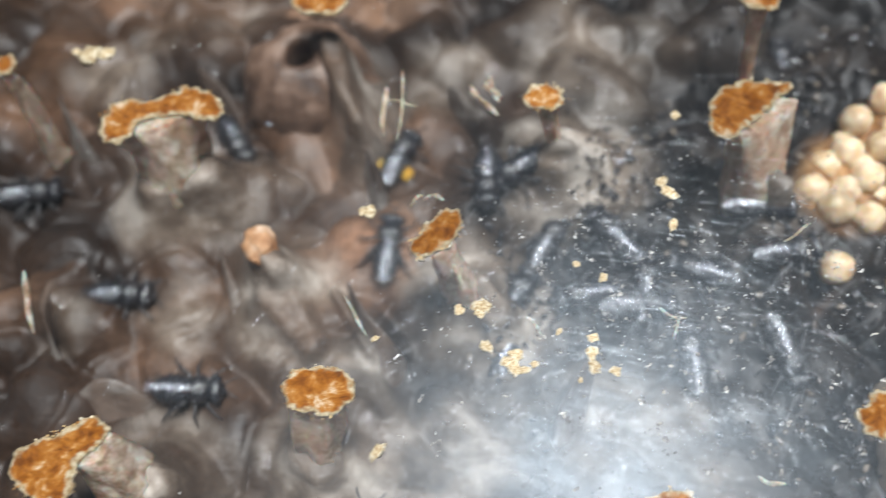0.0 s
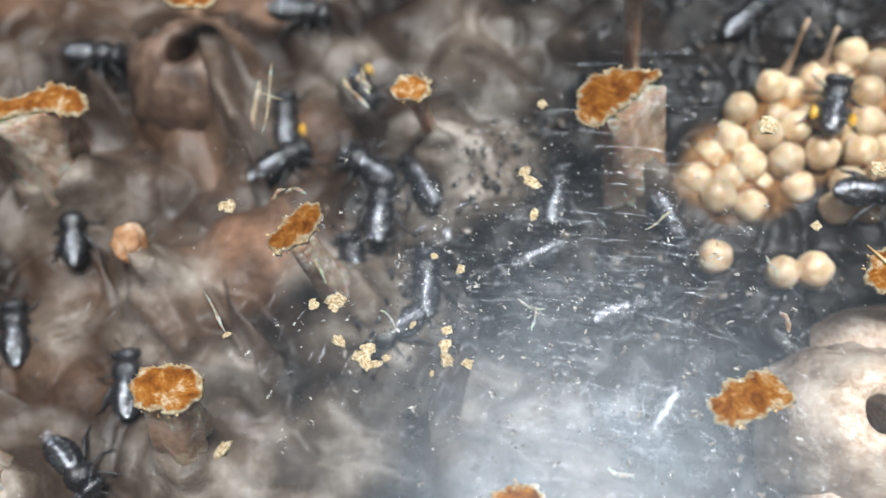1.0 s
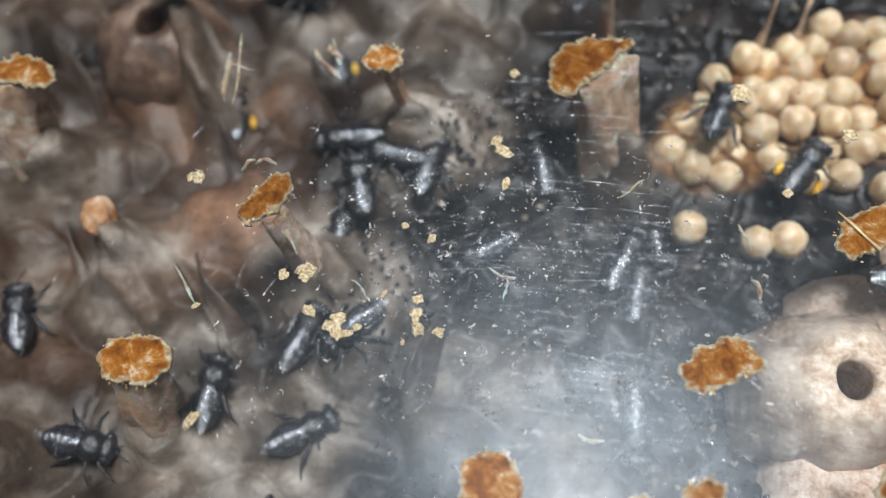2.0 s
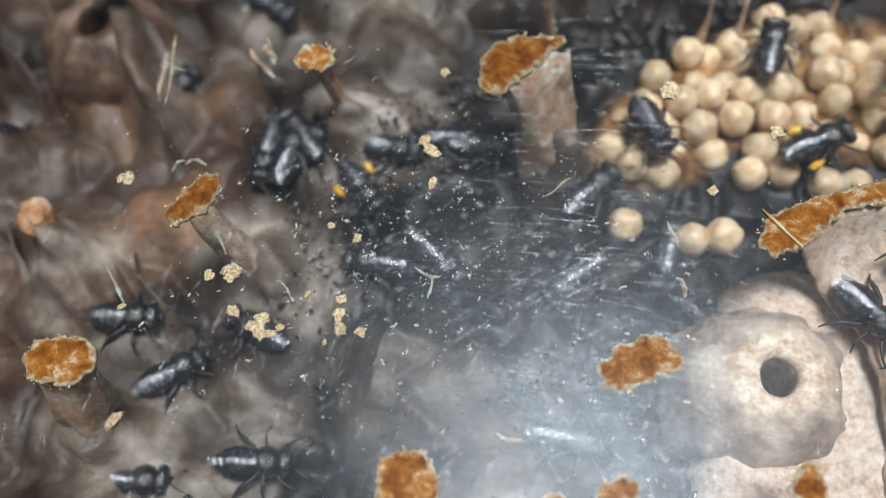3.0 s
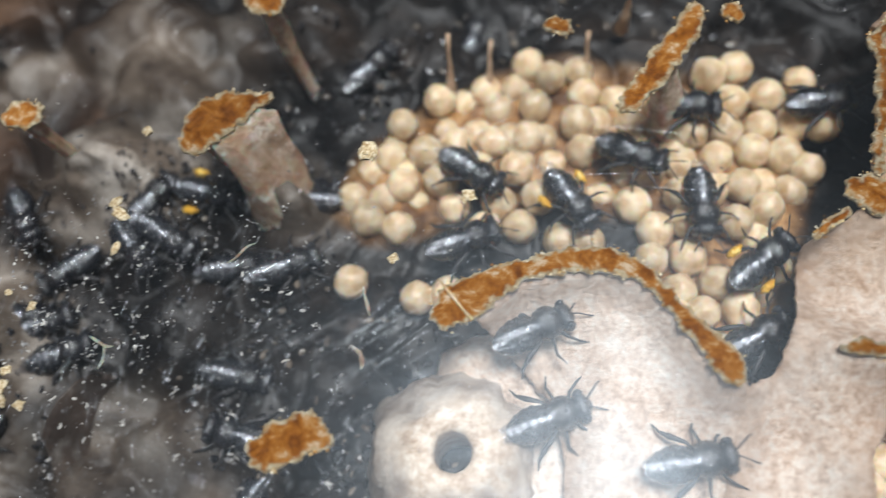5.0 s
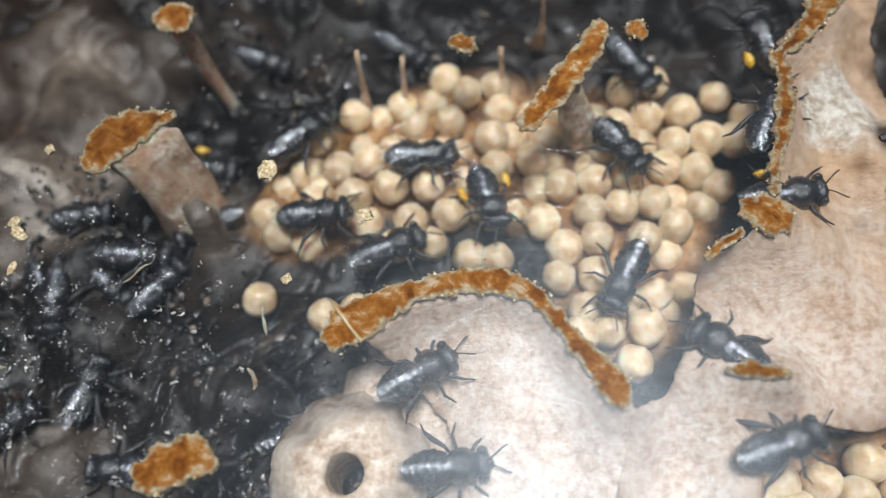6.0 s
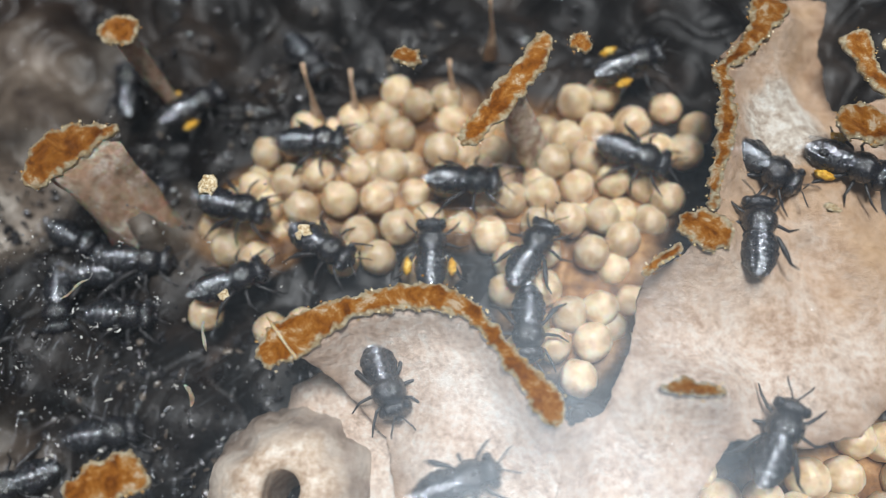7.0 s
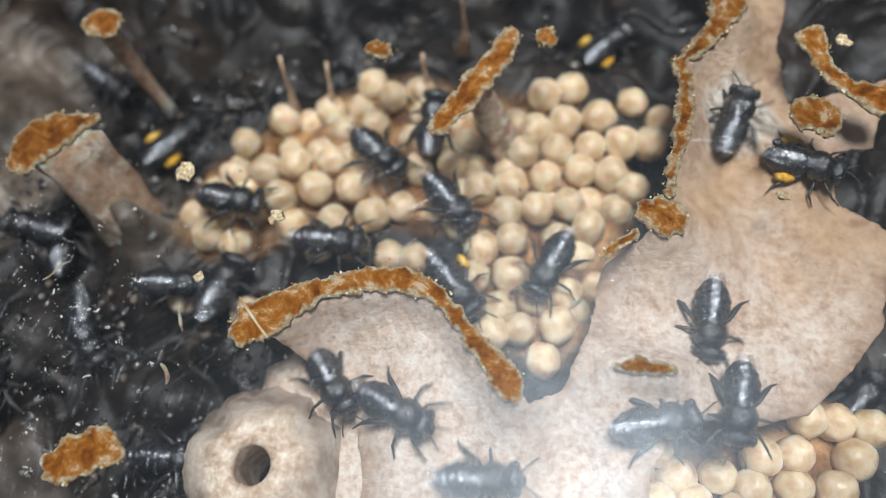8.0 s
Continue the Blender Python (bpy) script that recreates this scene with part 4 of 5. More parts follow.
def build_grains():
    """Wet grains of dark resin and wax crumbled over the bed."""
    rnd = random.Random(57)
    verts, faces = [], []
    solid = bmesh.new()
    bmesh.ops.create_icosphere(solid, subdivisions=1, radius=1)
    shape = [v.co.copy() for v in solid.verts]
    rings = [[v.index for v in f.verts] for f in solid.faces]
    solid.free()
    heaps = [(rnd.uniform(4, 60), rnd.uniform(-16, 34)) for _ in range(110)]
    for cx, cy in heaps:
        for _ in range(rnd.randint(14, 34)):
            x, y = rnd.gauss(cx, 2.4), rnd.gauss(cy, 2.0)
            if float(nest_distance(x, y)) < 0.4 or any(math.hypot(x - a, y - b) < 1.1 * c for a, b, c in PALE_SPOTS):
                continue
            r = rnd.uniform(0.10, 0.30) * rnd.uniform(0.7, 1.3)
            z = float(bed(x, y)) + 0.25 * r + 0.15
            if z > -4:
                continue
            turn = Matrix.Rotation(rnd.uniform(0, 6.28), 3, "Z") @ Matrix.Rotation(rnd.uniform(-1, 1), 3, "X")
            size = Vector((rnd.uniform(0.8, 1.9), rnd.uniform(0.6, 1.1), rnd.uniform(0.5, 0.9))) * r
            base = len(verts)
            for co in shape:
                p = turn @ Vector((co.x * size.x, co.y * size.y, co.z * size.z)) * rnd.uniform(0.75, 1.2)
                verts.append((x + p.x, y + p.y, z + p.z))
            faces.extend([base + i for i in ring] for ring in rings)
    me = mesh_of("resin_grains", verts, faces, GRAIN, False)
    tagged(new("resin_grains", me), "wet dark grains of resin crumbled over the bed", "resin grains", kind="stuff")


def build_flakes():
    """Two black specks and a whitish flake stuck to the glass."""
    for x, y, r in ((70.7, 18.8, 0.33), (4.6, -19.0, 0.3)):
        bm = bmesh.new()
        ball(bm, (x, y, 0.05), (r, r * 0.9, 0.15), 14, shape=lambda c: c * (1 + 0.2 * noise.noise(c * 3)))
        tagged(part("resin_speck", bm, SHELL, None), "small black resin speck on the glass", "resin speck")
    bm = bmesh.new()
    tube(bm, [(37.3, 3.6, 0.12), (38.1, 2.8, 0.16), (39.0, 1.9, 0.16), (39.8, 1.2, 0.12)], (0.05, 0.13, 0.09, 0.14), 6)
    tagged(part("wax_flake", bm, CELL, None), "whitish wax flake across the propolis rope", "wax flake")


def build_knob():
    """An orange knob of wax on the tip of a tent."""
    bm = bmesh.new()
    ball(bm, (-14.0, -0.5, -5.4), (1.35, 1.5, 1.3), 28, (0, 0, 30), shape=lambda c: c * (1 + 0.25 * noise.noise(c * 1.7) + 0.10 * noise.noise(c * 5)))
    tagged(part("wax_lump", bm, KNOB, None), "orange tan lump of wax on a grey fold", "wax lump")


SLIVERS = [(-5.1, 13.3, -4.4, 7.3, 0.22, -0.3), (-5.5, 10.2, -3.4, 10.5, 0.13, -0.3), (1.3, 14.2, 2.7, 12.4, 0.31, -1.5), (-30.2, -6.1, -27.4, -10.5, 0.37, -3), (0.2, 14, 2.4, 11.2, 0.4, -2), (-2.5, 2.3, -1.5, 2.8, 0.24, -0.3), (-1.5, 2.8, -0.1, 2.8, 0.24, -0.3), (6.6, -5.1, 8, -5.9, 0.15, -0.3), (-6.2, -4.8, -3.7, -7, 0.2, -2.5)]
SLIVERS += [(-6.6, 13, -5.7, 8.7, 0.42, -2.5), (1.3, 14.2, 2.6, 12.6, 0.41, -1.5), (32.2, 3.6, 32.5, 1.5, 0.2, -3), (-0.1, 0.1, 2.1, -3, 0.26, -2), (32.4, -1.1, 33.1, -2.2, 0.31, -2), (16.4, -3.4, 16.8, -4.7, 0.18, -1), (15.4, -2.9, 17.2, -3, 0.2, -1), (22, -12.7, 23.4, -13, 0.24, -0.5), (23.2, 3.4, 25.1, 4.5, 0.15, -0.3)]


def build_slivers():
    """Pale translucent slivers of wax that hang under the glass."""
    for k, (ax, ay, bx, by, width, z) in enumerate(SLIVERS):
        bm = bmesh.new()
        side = Vector((ay - by, bx - ax, 0)).normalized()
        pts = [Vector((ax, ay, z)).lerp(Vector((bx, by, z)), u) + side * 0.25 * math.sin(3 * u + k) + Vector((0, 0, 0.2 * math.sin(5 * u + k))) for u in (0, 0.2, 0.4, 0.6, 0.8, 1)]
        tube(bm, pts, [0.55 * width * f for f in (0.35, 1.0, 0.75, 1.1, 0.8, 0.3)], 6)
        for v in bm.verts:
            v.co += 0.35 * width * Vector((noise.noise(v.co * 4), noise.noise(v.co * 4 + Vector((7, 0, 0))), 0))
        bmesh.ops.recalc_face_normals(bm, faces=bm.faces)
        tagged(part("wax_sliver", bm, PILLAR, None, smooth=False), "pale thin sliver of wax under the glass", "wax sliver", "slivers under the glass")


# ---- brood ----
BROOD_WEST = [(29.7, 5.5), (30, 10.8), (30.9, 16.1), (31.4, 18.9), (32.2, 13.8), (32.4, 10.3), (33.6, 16.7), (34, 21.5), (34.8, 4.9), (35.1, 14.6), (35.8, 17.7), (37.1, 5.4), (37.5, 22.9), (37.9, 15.7), (38.7, 18.3), (39, 11), (39.8, 13.2), (40.6, 25.7), (40.8, 16), (41.3, 19.1), (41.6, 11.5), (41.6, 21.8), (42.5, 24.6), (42.8, 14)]
BROOD_MIDDLE = [(44.7, 25.6), (44.8, 10.7), (44.9, 15), (45, 20.8), (45.7, 18.3), (46.7, 10.7), (48.3, 19.2), (49.7, 14.1), (50.8, 17.4), (51.4, 9.9), (51.5, 12.3), (53.1, 15.3), (53.2, 5.8), (53.2, 18), (53.5, 7.8), (53.7, 20.7), (53.8, 13.2), (54, 10.5), (54.6, 22.9), (54.9, 26.2), (55.2, 6.3), (55.4, 16), (55.7, 18.8), (56.1, 8.8)]
BROOD_EAST = [(56.3, 21.4), (56.7, 24), (56.9, 27.2), (57.1, 4.2), (57.2, 13.6), (57.7, 16.6), (57.8, 7), (58.2, 9.5), (58.3, 19.6), (58.9, 21.8), (59.4, 14.9), (59.4, 24.8), (60.7, 19.8), (61.3, 22.3), (61.9, 26.4), (62.4, 18.7), (63.5, 22.7), (64.2, 24.8), (65.2, -0.8), (66.9, -2.4), (69.5, -2.0), (71.7, -2.5), (74.4, 0.1), (75.2, 2.6), (72.2, -0.4)]


def cell_mesh(seed):
    bm = bmesh.new()
    bmesh.ops.create_uvsphere(bm, u_segments=24, v_segments=16, radius=1)
    for v in bm.verts:
        v.co *= 1 + 0.11 * noise.noise(v.co * 1.4 + Vector((seed, 0, 0))) + 0.04 * noise.noise(v.co * 4 + Vector((seed, 3, 0)))
        v.co.z *= 1.12
    bmesh.ops.scale(bm, vec=(MM, MM, MM), verts=bm.verts)
    me = bpy.data.meshes.new("brood_cell")
    bm.to_mesh(me)
    bm.free()
    me.materials.append(CELL)
    me.polygons.foreach_set("use_smooth", [True] * len(me.polygons))
    return me


def build_cells():
    shapes = [cell_mesh(s * 1.7) for s in range(6)]
    rnd = random.Random(9)
    upper = BROOD_WEST + BROOD_MIDDLE + BROOD_EAST
    spots = [(x, y, -8.5 + rnd.uniform(-0.35, 0.35), rnd.uniform(1.26, 1.42)) for x, y in upper]
    for row in range(-6, 8):
        for col in range(-12, 14):
            x, y = 45 + 2.55 * (col + 0.5 * (row % 2)) + rnd.uniform(-0.3, 0.3), 15 + 2.25 * row + rnd.uniform(-0.3, 0.3)
            if float(chain_distance(x, y, BROOD)) < -0.6 and rnd.random() < 0.95 and all((x - a) ** 2 + (y - b) ** 2 > 1.3 ** 2 for a, b in upper):
                spots.append((x, y, -9.6 + rnd.uniform(-0.4, 0.3), rnd.uniform(1.2, 1.35)))
    for row in range(-5, 4):
        for col in range(-4, 5):
            x, y = 69.5 + 2.5 * (col + 0.5 * (row % 2)) + rnd.uniform(-0.3, 0.3), -2.0 + 2.2 * row + rnd.uniform(-0.3, 0.3)
            if float(chain_distance(x, y, SOUTH)) < -0.4 and all((x - a) ** 2 + (y - b) ** 2 > 1.6 ** 2 for a, b in upper):
                spots.append((x, y, -8.8 + rnd.uniform(-0.4, 0.4), rnd.uniform(1.2, 1.4)))
    for k, (x, y, z, r) in enumerate(spots):
        ob = new("brood_cell", shapes[k % 6])
        ob.matrix_world = pose(x * MM, y * MM, z * MM, rnd.uniform(-12, 12), rnd.uniform(-12, 12), rnd.uniform(0, 360)) @ Matrix.Diagonal((r, r, r, 1))
        tagged(ob, "cream round brood cell of soft wax", "brood cell", "brood cells in the cluster")
    stalks = [((47.7, 29.5, -8.0), (48.0, 29.9, -0.4)), ((34.6, 22.1, -8.6), (34.9, 23.4, -2.0)), ((37.5, 22.9, -8.6), (37.9, 24.6, -4.0)), ((45.0, 25.5, -8.6), (45.2, 26.5, -4.5))]
    for low, high in stalks:
        bm = bmesh.new()
        pts = [Vector(low).lerp(Vector(high), u) + Vector((0.12 * math.sin(5 * u), 0.1 * math.cos(4 * u), 0)) for u in (0, 0.25, 0.5, 0.75, 1)]
        tube(bm, pts, (0.7, 0.35, 0.2, 0.16, 0.22), 8)
        tagged(part("wax_stalk", bm, TAN, None), "thin tan wax stalk holding a brood cell", "wax stalk", "stalks over the brood")


# ---- bees ----
def bee_parts():
    """The parts of one bee, as meshes about its thorax: head towards +x, back towards +z."""
    made = {}

    def keep(name, bm, material):
        bmesh.ops.scale(bm, vec=(MM, MM, MM), verts=bm.verts)
        me = bpy.data.meshes.new(name)
        bm.to_mesh(me)
        bm.free()
        me.materials.append(material)
        me.polygons.foreach_set("use_smooth", [True] * len(me.polygons))
        made[name] = me

    for name, material in (("abdomen", SHELL),):
        bm = bmesh.new()

        def rings(co):
            ridge = 1 + 0.10 * ((co.x * 2.6) % 1.0) - 0.05
            return Vector((co.x, co.y * ridge * (1 + 0.13 * co.x), co.z * ridge))

        bmesh.ops.create_uvsphere(bm, u_segments=20, v_segments=44, radius=1)
        bmesh.ops.rotate(bm, verts=bm.verts, matrix=Matrix.Rotation(radians(90), 3, "Y"))
        for v in bm.verts:
            v.co = rings(v.co)
        bmesh.ops.transform(bm, verts=bm.verts, matrix=pose(-2.0, 0, -0.05, 0, -6, 0) @ Matrix.Diagonal((1.65, 1.16, 0.94, 1)))
        keep(name, bm, material)
    bm = bmesh.new()
    ball(bm, (0.15, 0, 0.05), (1.12, 1.14, 0.95), 20, shape=lambda c: c * (1 + 0.04 * noise.noise(c * 3)))
    ball(bm, (-0.72, 0, 0.35), (0.42, 0.62, 0.40), 14)
    keep("thorax", bm, FUZZ)
    bm = bmesh.new()
    ball(bm, (1.42, 0, -0.06), (0.55, 1.06, 0.72), 18)
    ball(bm, (1.85, 0, -0.38), (0.30, 0.42, 0.30), 12)
    keep("head", bm, FUZZ)
    bm = bmesh.new()
    ball(bm, (1.46, 0.82, 0.04), (0.36, 0.30, 0.56), 12)
    keep("eye_left", bm, SHELL)
    bm = bmesh.new()
    ball(bm, (1.46, -0.82, 0.04), (0.36, 0.30, 0.56), 12)
    keep("eye_right", bm, SHELL)
    paths = {"front_leg": [(0.75, 0.55, -0.4), (1.05, 1.15, -0.35), (1.75, 1.65, -0.75), (2.35, 1.95, -0.95)],
             "middle_leg": [(0.1, 0.7, -0.45), (0.0, 1.25, -0.2), (-0.1, 2.0, -0.65), (0.25, 2.7, -0.95)],
             "hind_leg": [(-0.45, 0.6, -0.4), (-0.95, 1.15, -0.05), (-1.75, 1.62, -0.30), (-2.3, 2.05, -0.8), (-2.6, 2.6, -0.98)]}
    widths = {"front_leg": (0.11, 0.11, 0.09, 0.04), "middle_leg": (0.12, 0.12, 0.10, 0.04), "hind_leg": (0.12, 0.13, 0.20, 0.10, 0.04)}
    for name, points in paths.items():
        for side, word in ((1, "left"), (-1, "right")):
            bm = bmesh.new()
            tube(bm, [(x, y * side, z) for x, y, z in points], widths[name], 7)
            bmesh.ops.recalc_face_normals(bm, faces=bm.faces)
            keep(f"{name}_{word}", bm, LEG)
    for side, word in ((1, "left"), (-1, "right")):
        bm = bmesh.new()
        tube(bm, [(1.9, 0.2 * side, 0.1), (2.25, 0.45 * side, 0.25), (2.85, 0.85 * side, 0.05), (3.1, 0.95 * side, -0.05)], (0.05, 0.05, 0.055, 0.04), 6)
        bmesh.ops.recalc_face_normals(bm, faces=bm.faces)
        keep(f"antenna_{word}", bm, LEG)
        bm = bmesh.new()
        rows = []
        for i in range(9):
            u = i / 8
            half = 0.10 + 0.42 * math.sin(math.pi * (0.12 + 0.86 * u)) ** 0.8
            rows.append([bm.verts.new((-3.5 * u, (0.16 + half * v) * side, 0.16 * math.sin(math.pi * u) - 0.85 * (0.16 + half * v) ** 2 - 0.22 * u * u)) for v in (-1, -0.5, 0, 0.5, 1)])
        for a, b in zip(rows, rows[1:]):
            for i in range(4):
                bm.faces.new((a[i], a[i + 1], b[i + 1], b[i]))
        bmesh.ops.solidify(bm, geom=bm.faces[:], thickness=0.02)
        bmesh.ops.transform(bm, verts=bm.verts, matrix=pose(-0.35, 0.03 * side, 0.88 + 0.03 * side, 0, 0, -2 * side))
        bmesh.ops.recalc_face_normals(bm, faces=bm.faces)
        keep(f"wing_{word}", bm, WING)
    for side, word in ((1, "left"), (-1, "right")):
        bm = bmesh.new()
        ball(bm, (-1.85, 1.52 * side, -0.15), (0.62, 0.30, 0.38), 14, shape=lambda c: c * (1 + 0.4 * noise.noise(c * 2.2) + 0.25 * noise.noise(c * 5)))
        keep(f"pollen_load_{word}", bm, POLLEN)
    return made


BEE_PATHS = (
    ((0, -16.5, 18.8, -148), (0.25, -9.9, 21.9, -216), (0.5, -4.8, 26.6, -284), (1, -6.4, 24.6, -354), (1.75, -4.3, 23.7, -358), (2.5, -3.9, 24.5, -362), (3, -1.7, 23.3, -387), (3.5, 11.3, 24.2, -388), (3.75, 16, 23.5, -328), (4, 19.1, 24.5, -269), (4.25, 22.4, 22.1, -322), (4.5, 24.1, 21.3, -376), (5, 28.1, 24.9, -307), (5.75, 26.5, 25.5, -351), (6.5, 23.4, 27.7, -395), (6.75, 21.4, 25.2, -324), (7, 17.8, 24.3, -253), (7.25, 20.1, 19.1, -322), (7.5, 20.7, 15.4, -391), (8, 17.6, 23.8, -384)),
    ((0, -14.8, 14.5, 32), (0.5, -18.1, 20.6, 106), (1, -6.5, 14.8, 103), (1.75, -7.2, 12.9, 104), (2.5, -9.4, 12.6, 105), (3, -8.3, 14.8, 63), (3.5, -6.1, 16.1, 30), (4, -5.6, 18.5, 77), (4.5, -6.6, 20.8, 114), (5, -7.1, 23.2, 103), (5.75, -6.9, 23.5, 111), (6.5, -8.3, 25.4, 118), (7, -8.4, 27.9, 91), (7.5, -7.2, 30.1, 62), (8, -8.1, 32.5, 112)),
    ((0, -20.2, 10.3, -49), (0.5, -26.2, 17.9, -15), (1, -23.7, 18, 4), (1.75, -20, 18.2, 56), (2.5, -17.8, 19.9, 107), (3, -17.4, 22.4, 80), (3.5, -16, 24.4, 56), (4, -15.5, 26.9, 80), (4.5, -16.6, 29.2, 114), (5, -15.7, 31.5, 70), (5.75, -14.1, 31.7, 61), (6.5, -14.2, 33.5, 53), (7, -13.4, 35.9, 71), (7.5, -11.8, 37.8, 52), (8, -9.9, 39.4, 39)),
    ((0, -36.5, 3.4, 20), (0.5, -25.1, 5.9, 8), (1, -22.6, 6.1, 4), (1.75, -21.6, 6.4, 6), (2.5, -22.2, 8.3, 7), (3, -20, 7.1, -28), (3.5, -15, 2.4, 7), (4, -12.5, 2.3, -2), (4.5, -10.1, 1.9, -10), (5, -7.7, 1.2, -16), (5.75, -5.7, -0.1, -18), (6.5, -5.3, 0.3, -21), (7, -3, 1.1, 19), (7.5, -0.5, 1.2, 2), (8, 1.9, 1.9, 16)),
    ((0, -25.6, -4.4, 9), (0.5, -22.8, -11.2, 8), (0.75, -22.7, -9.7, 60), (1, -24.3, -6.5, 111), (1.75, -21, -7.3, 111), (2.5, -19.3, -6.5, 110), (2.75, -11.7, -7.3, 59), (3, -5.7, -6.5, 7), (3.5, -10.9, -5.4, 53), (4, -8.8, -4.1, 32), (4.5, -6.6, -2.9, 28), (5, -4.2, -3.6, -16), (5.75, 8.5, 1.4, -36), (6.5, 19.6, 8.1, -55), (7, 24.5, 8.8, 7), (7.5, 23.5, 8.6, 7), (8, 33.5, 6.7, 74)),
    ((0, 2.2, 8.1, -82), (0.5, 3.9, 6.2, -47), (0.75, 0.2, 7.5, -2), (1, -5, 10.3, 42), (1.75, 1.4, -0.8, 62), (2.5, 6.2, -10.4, 81), (2.75, 12.3, -5.9, 23), (3, 16.8, 0.1, -35), (3.5, 19.3, -0.2, -7), (4, 14.5, -3.5, 61), (4.5, 14.9, -9.6, 8), (5, 23.1, -2.3, -2), (5.75, 33, -3.4, 18), (6.5, 41.4, -2.8, 38), (6.75, 44, -1.8, -11), (7, 45, 0.8, -60), (7.25, 46.9, 0.5, -16), (7.5, 47.2, 1.7, 28), (8, 48.9, -2, -21)),
    ((0, 26.5, 6.1, 19), (0.25, 29.7, 6, -22), (0.5, 31.4, 7.6, -63), (1, 41.2, 11.2, 7), (1.75, 43.5, 3.7, 7), (2.5, 44.2, -2.2, 7), (3, 45.9, -1.8, -40), (3.5, 42.8, -0.8, 7), (3.75, 43.7, -1.8, -33), (4, 42.9, -1.2, -73), (4.5, 49.8, -5.9, -23), (5, 45.8, -3.1, 28), (5.75, 46.7, -4.8, 18), (6.5, 46, -4.9, 8), (7, 50.9, -4, 28), (7.5, 61, -1.3, 18), (8, 65.1, -0.1, 18)),
    ((0, -5.5, 11.5, 74), (0.5, -10.7, 20.4, 7), (1, -0.7, 19, -54), (1.75, 0.2, 17, -70), (2.5, -0.6, 16.5, -87), (3, 9.6, 6, -44), (3.25, 10.1, 6, 24), (3.5, 9, 7.6, 92), (3.75, 8.6, 6.8, 49), (4, 6.7, 7.5, 7), (4.5, 19.8, 3, 29), (5, 17.8, 11.2, -4), (5.75, 21.6, 14.8, 1), (6.5, 23.8, 19.9, 6), (7, 24.8, 23.1, 42), (7.5, 30.9, 31.2, 103), (8, 25.4, 19.2, 54)),
    ((0, -4.8, 2.6, 92), (0.5, -17, 0.5, 98), (1, -21.5, 1.9, 109), (1.75, -9.1, -7, 91), (2.5, 1.6, -14.3, 72), (3, -2.2, -9.3, 39), (3.5, -0.2, -7.8, 36), (4, 1.2, 0.2, 76), (4.25, 1.6, 0.5, 11), (4.5, 0.4, 2.3, -53), (5, 5.6, -0.1, 7), (5.75, 16, 5.3, 7), (6.5, 24.8, 12.2, 7), (7, 21.4, 15.5, 1), (7.25, 20.4, 10.2, 45), (7.5, 17.7, 6.6, 89), (8, 18, 9.6, 100)),
    ((0, -17.1, -11.5, 9), (0.25, -14.8, -14.3, 58), (0.5, -14.2, -15.4, 108), (0.75, -13.4, -17.1, 37), (1, -14.2, -17.2, -35), (1.75, -11.7, -17.1, -13), (2.5, -10.8, -15.3, 8), (3, -2.9, -17.7, 8), (3.5, -1.1, -16, 43), (4, 0.1, -13.8, 62), (4.5, 1.9, -12, 45), (5, 1.7, -9.5, 94), (5.75, 10.5, -7.2, 61), (6.5, 17.8, -3.3, 28), (7, 24.9, -3.8, 18), (7.5, 32.3, -6, -6), (8, 32.4, -6.1, 8)),
    ((0, 26.2, 27, 90), (0.25, 29.8, 28.9, 49), (0.5, 31.8, 32.4, 7), (1, 32.3, 29, 50), (1.75, 32.1, 19.1, 67), (2.5, 30.3, 10.8, 84), (2.75, 31.6, 10.7, 12), (3, 31.3, 12.3, -61), (3.25, 34.6, 11.9, -16), (3.5, 36.4, 13.1, 29), (4, 36.5, 14.4, 59), (4.5, 37.5, 8.8, 7), (5, 38.3, 14.1, -26), (5.75, 40.7, 16.1, -4), (6.5, 41.6, 19.8, 17), (7, 48.2, 17.3, 6), (7.5, 47.7, 15.9, -59), (8, 49.6, 14.2, -40)),
    ((0, 15.8, -0.1, 9), (0.5, 17.6, 9.2, -38), (0.75, 13.6, 4.6, 31), (1, 8, 1.7, 99), (1.75, 21, 1.4, 91), (2.5, 32.3, 2.7, 83), (3, 33.5, 5.8, 83), (3.5, 35.3, 7.1, 28), (4, 44.1, 2, 92), (4.5, 42.3, 1.5, 28), (5, 38.6, 9.2, 29), (5.75, 39.8, 9.5, 31), (6.5, 39.4, 11.4, 34), (7, 38.6, 10.7, -23), (7.5, 41, 10.6, -1), (8, 41.3, 10.6, 2)),
    ((0, -2.6, -19.6, 92), (0.5, -2.8, -12.8, 18), (0.75, -7.1, -11.9, 63), (1, -13.1, -9.5, 108), (1.75, -1.3, -12.4, 58), (2.5, 8.8, -13.8, 8), (3, 5.9, -15.4, 8), (3.5, 7.7, -11.6, 71), (4, 4.5, -10.3, 51), (4.5, 6.7, -12.9, 28), (5, 9.3, -2.2, 29), (5.75, 16.5, -2.2, 63), (6.5, 22.1, -0.6, 97), (6.75, 23.8, 1.2, 52), (7, 24, 4.6, 7), (7.5, 23.2, 3.7, 29), (8, 30.5, 5.8, 7)),
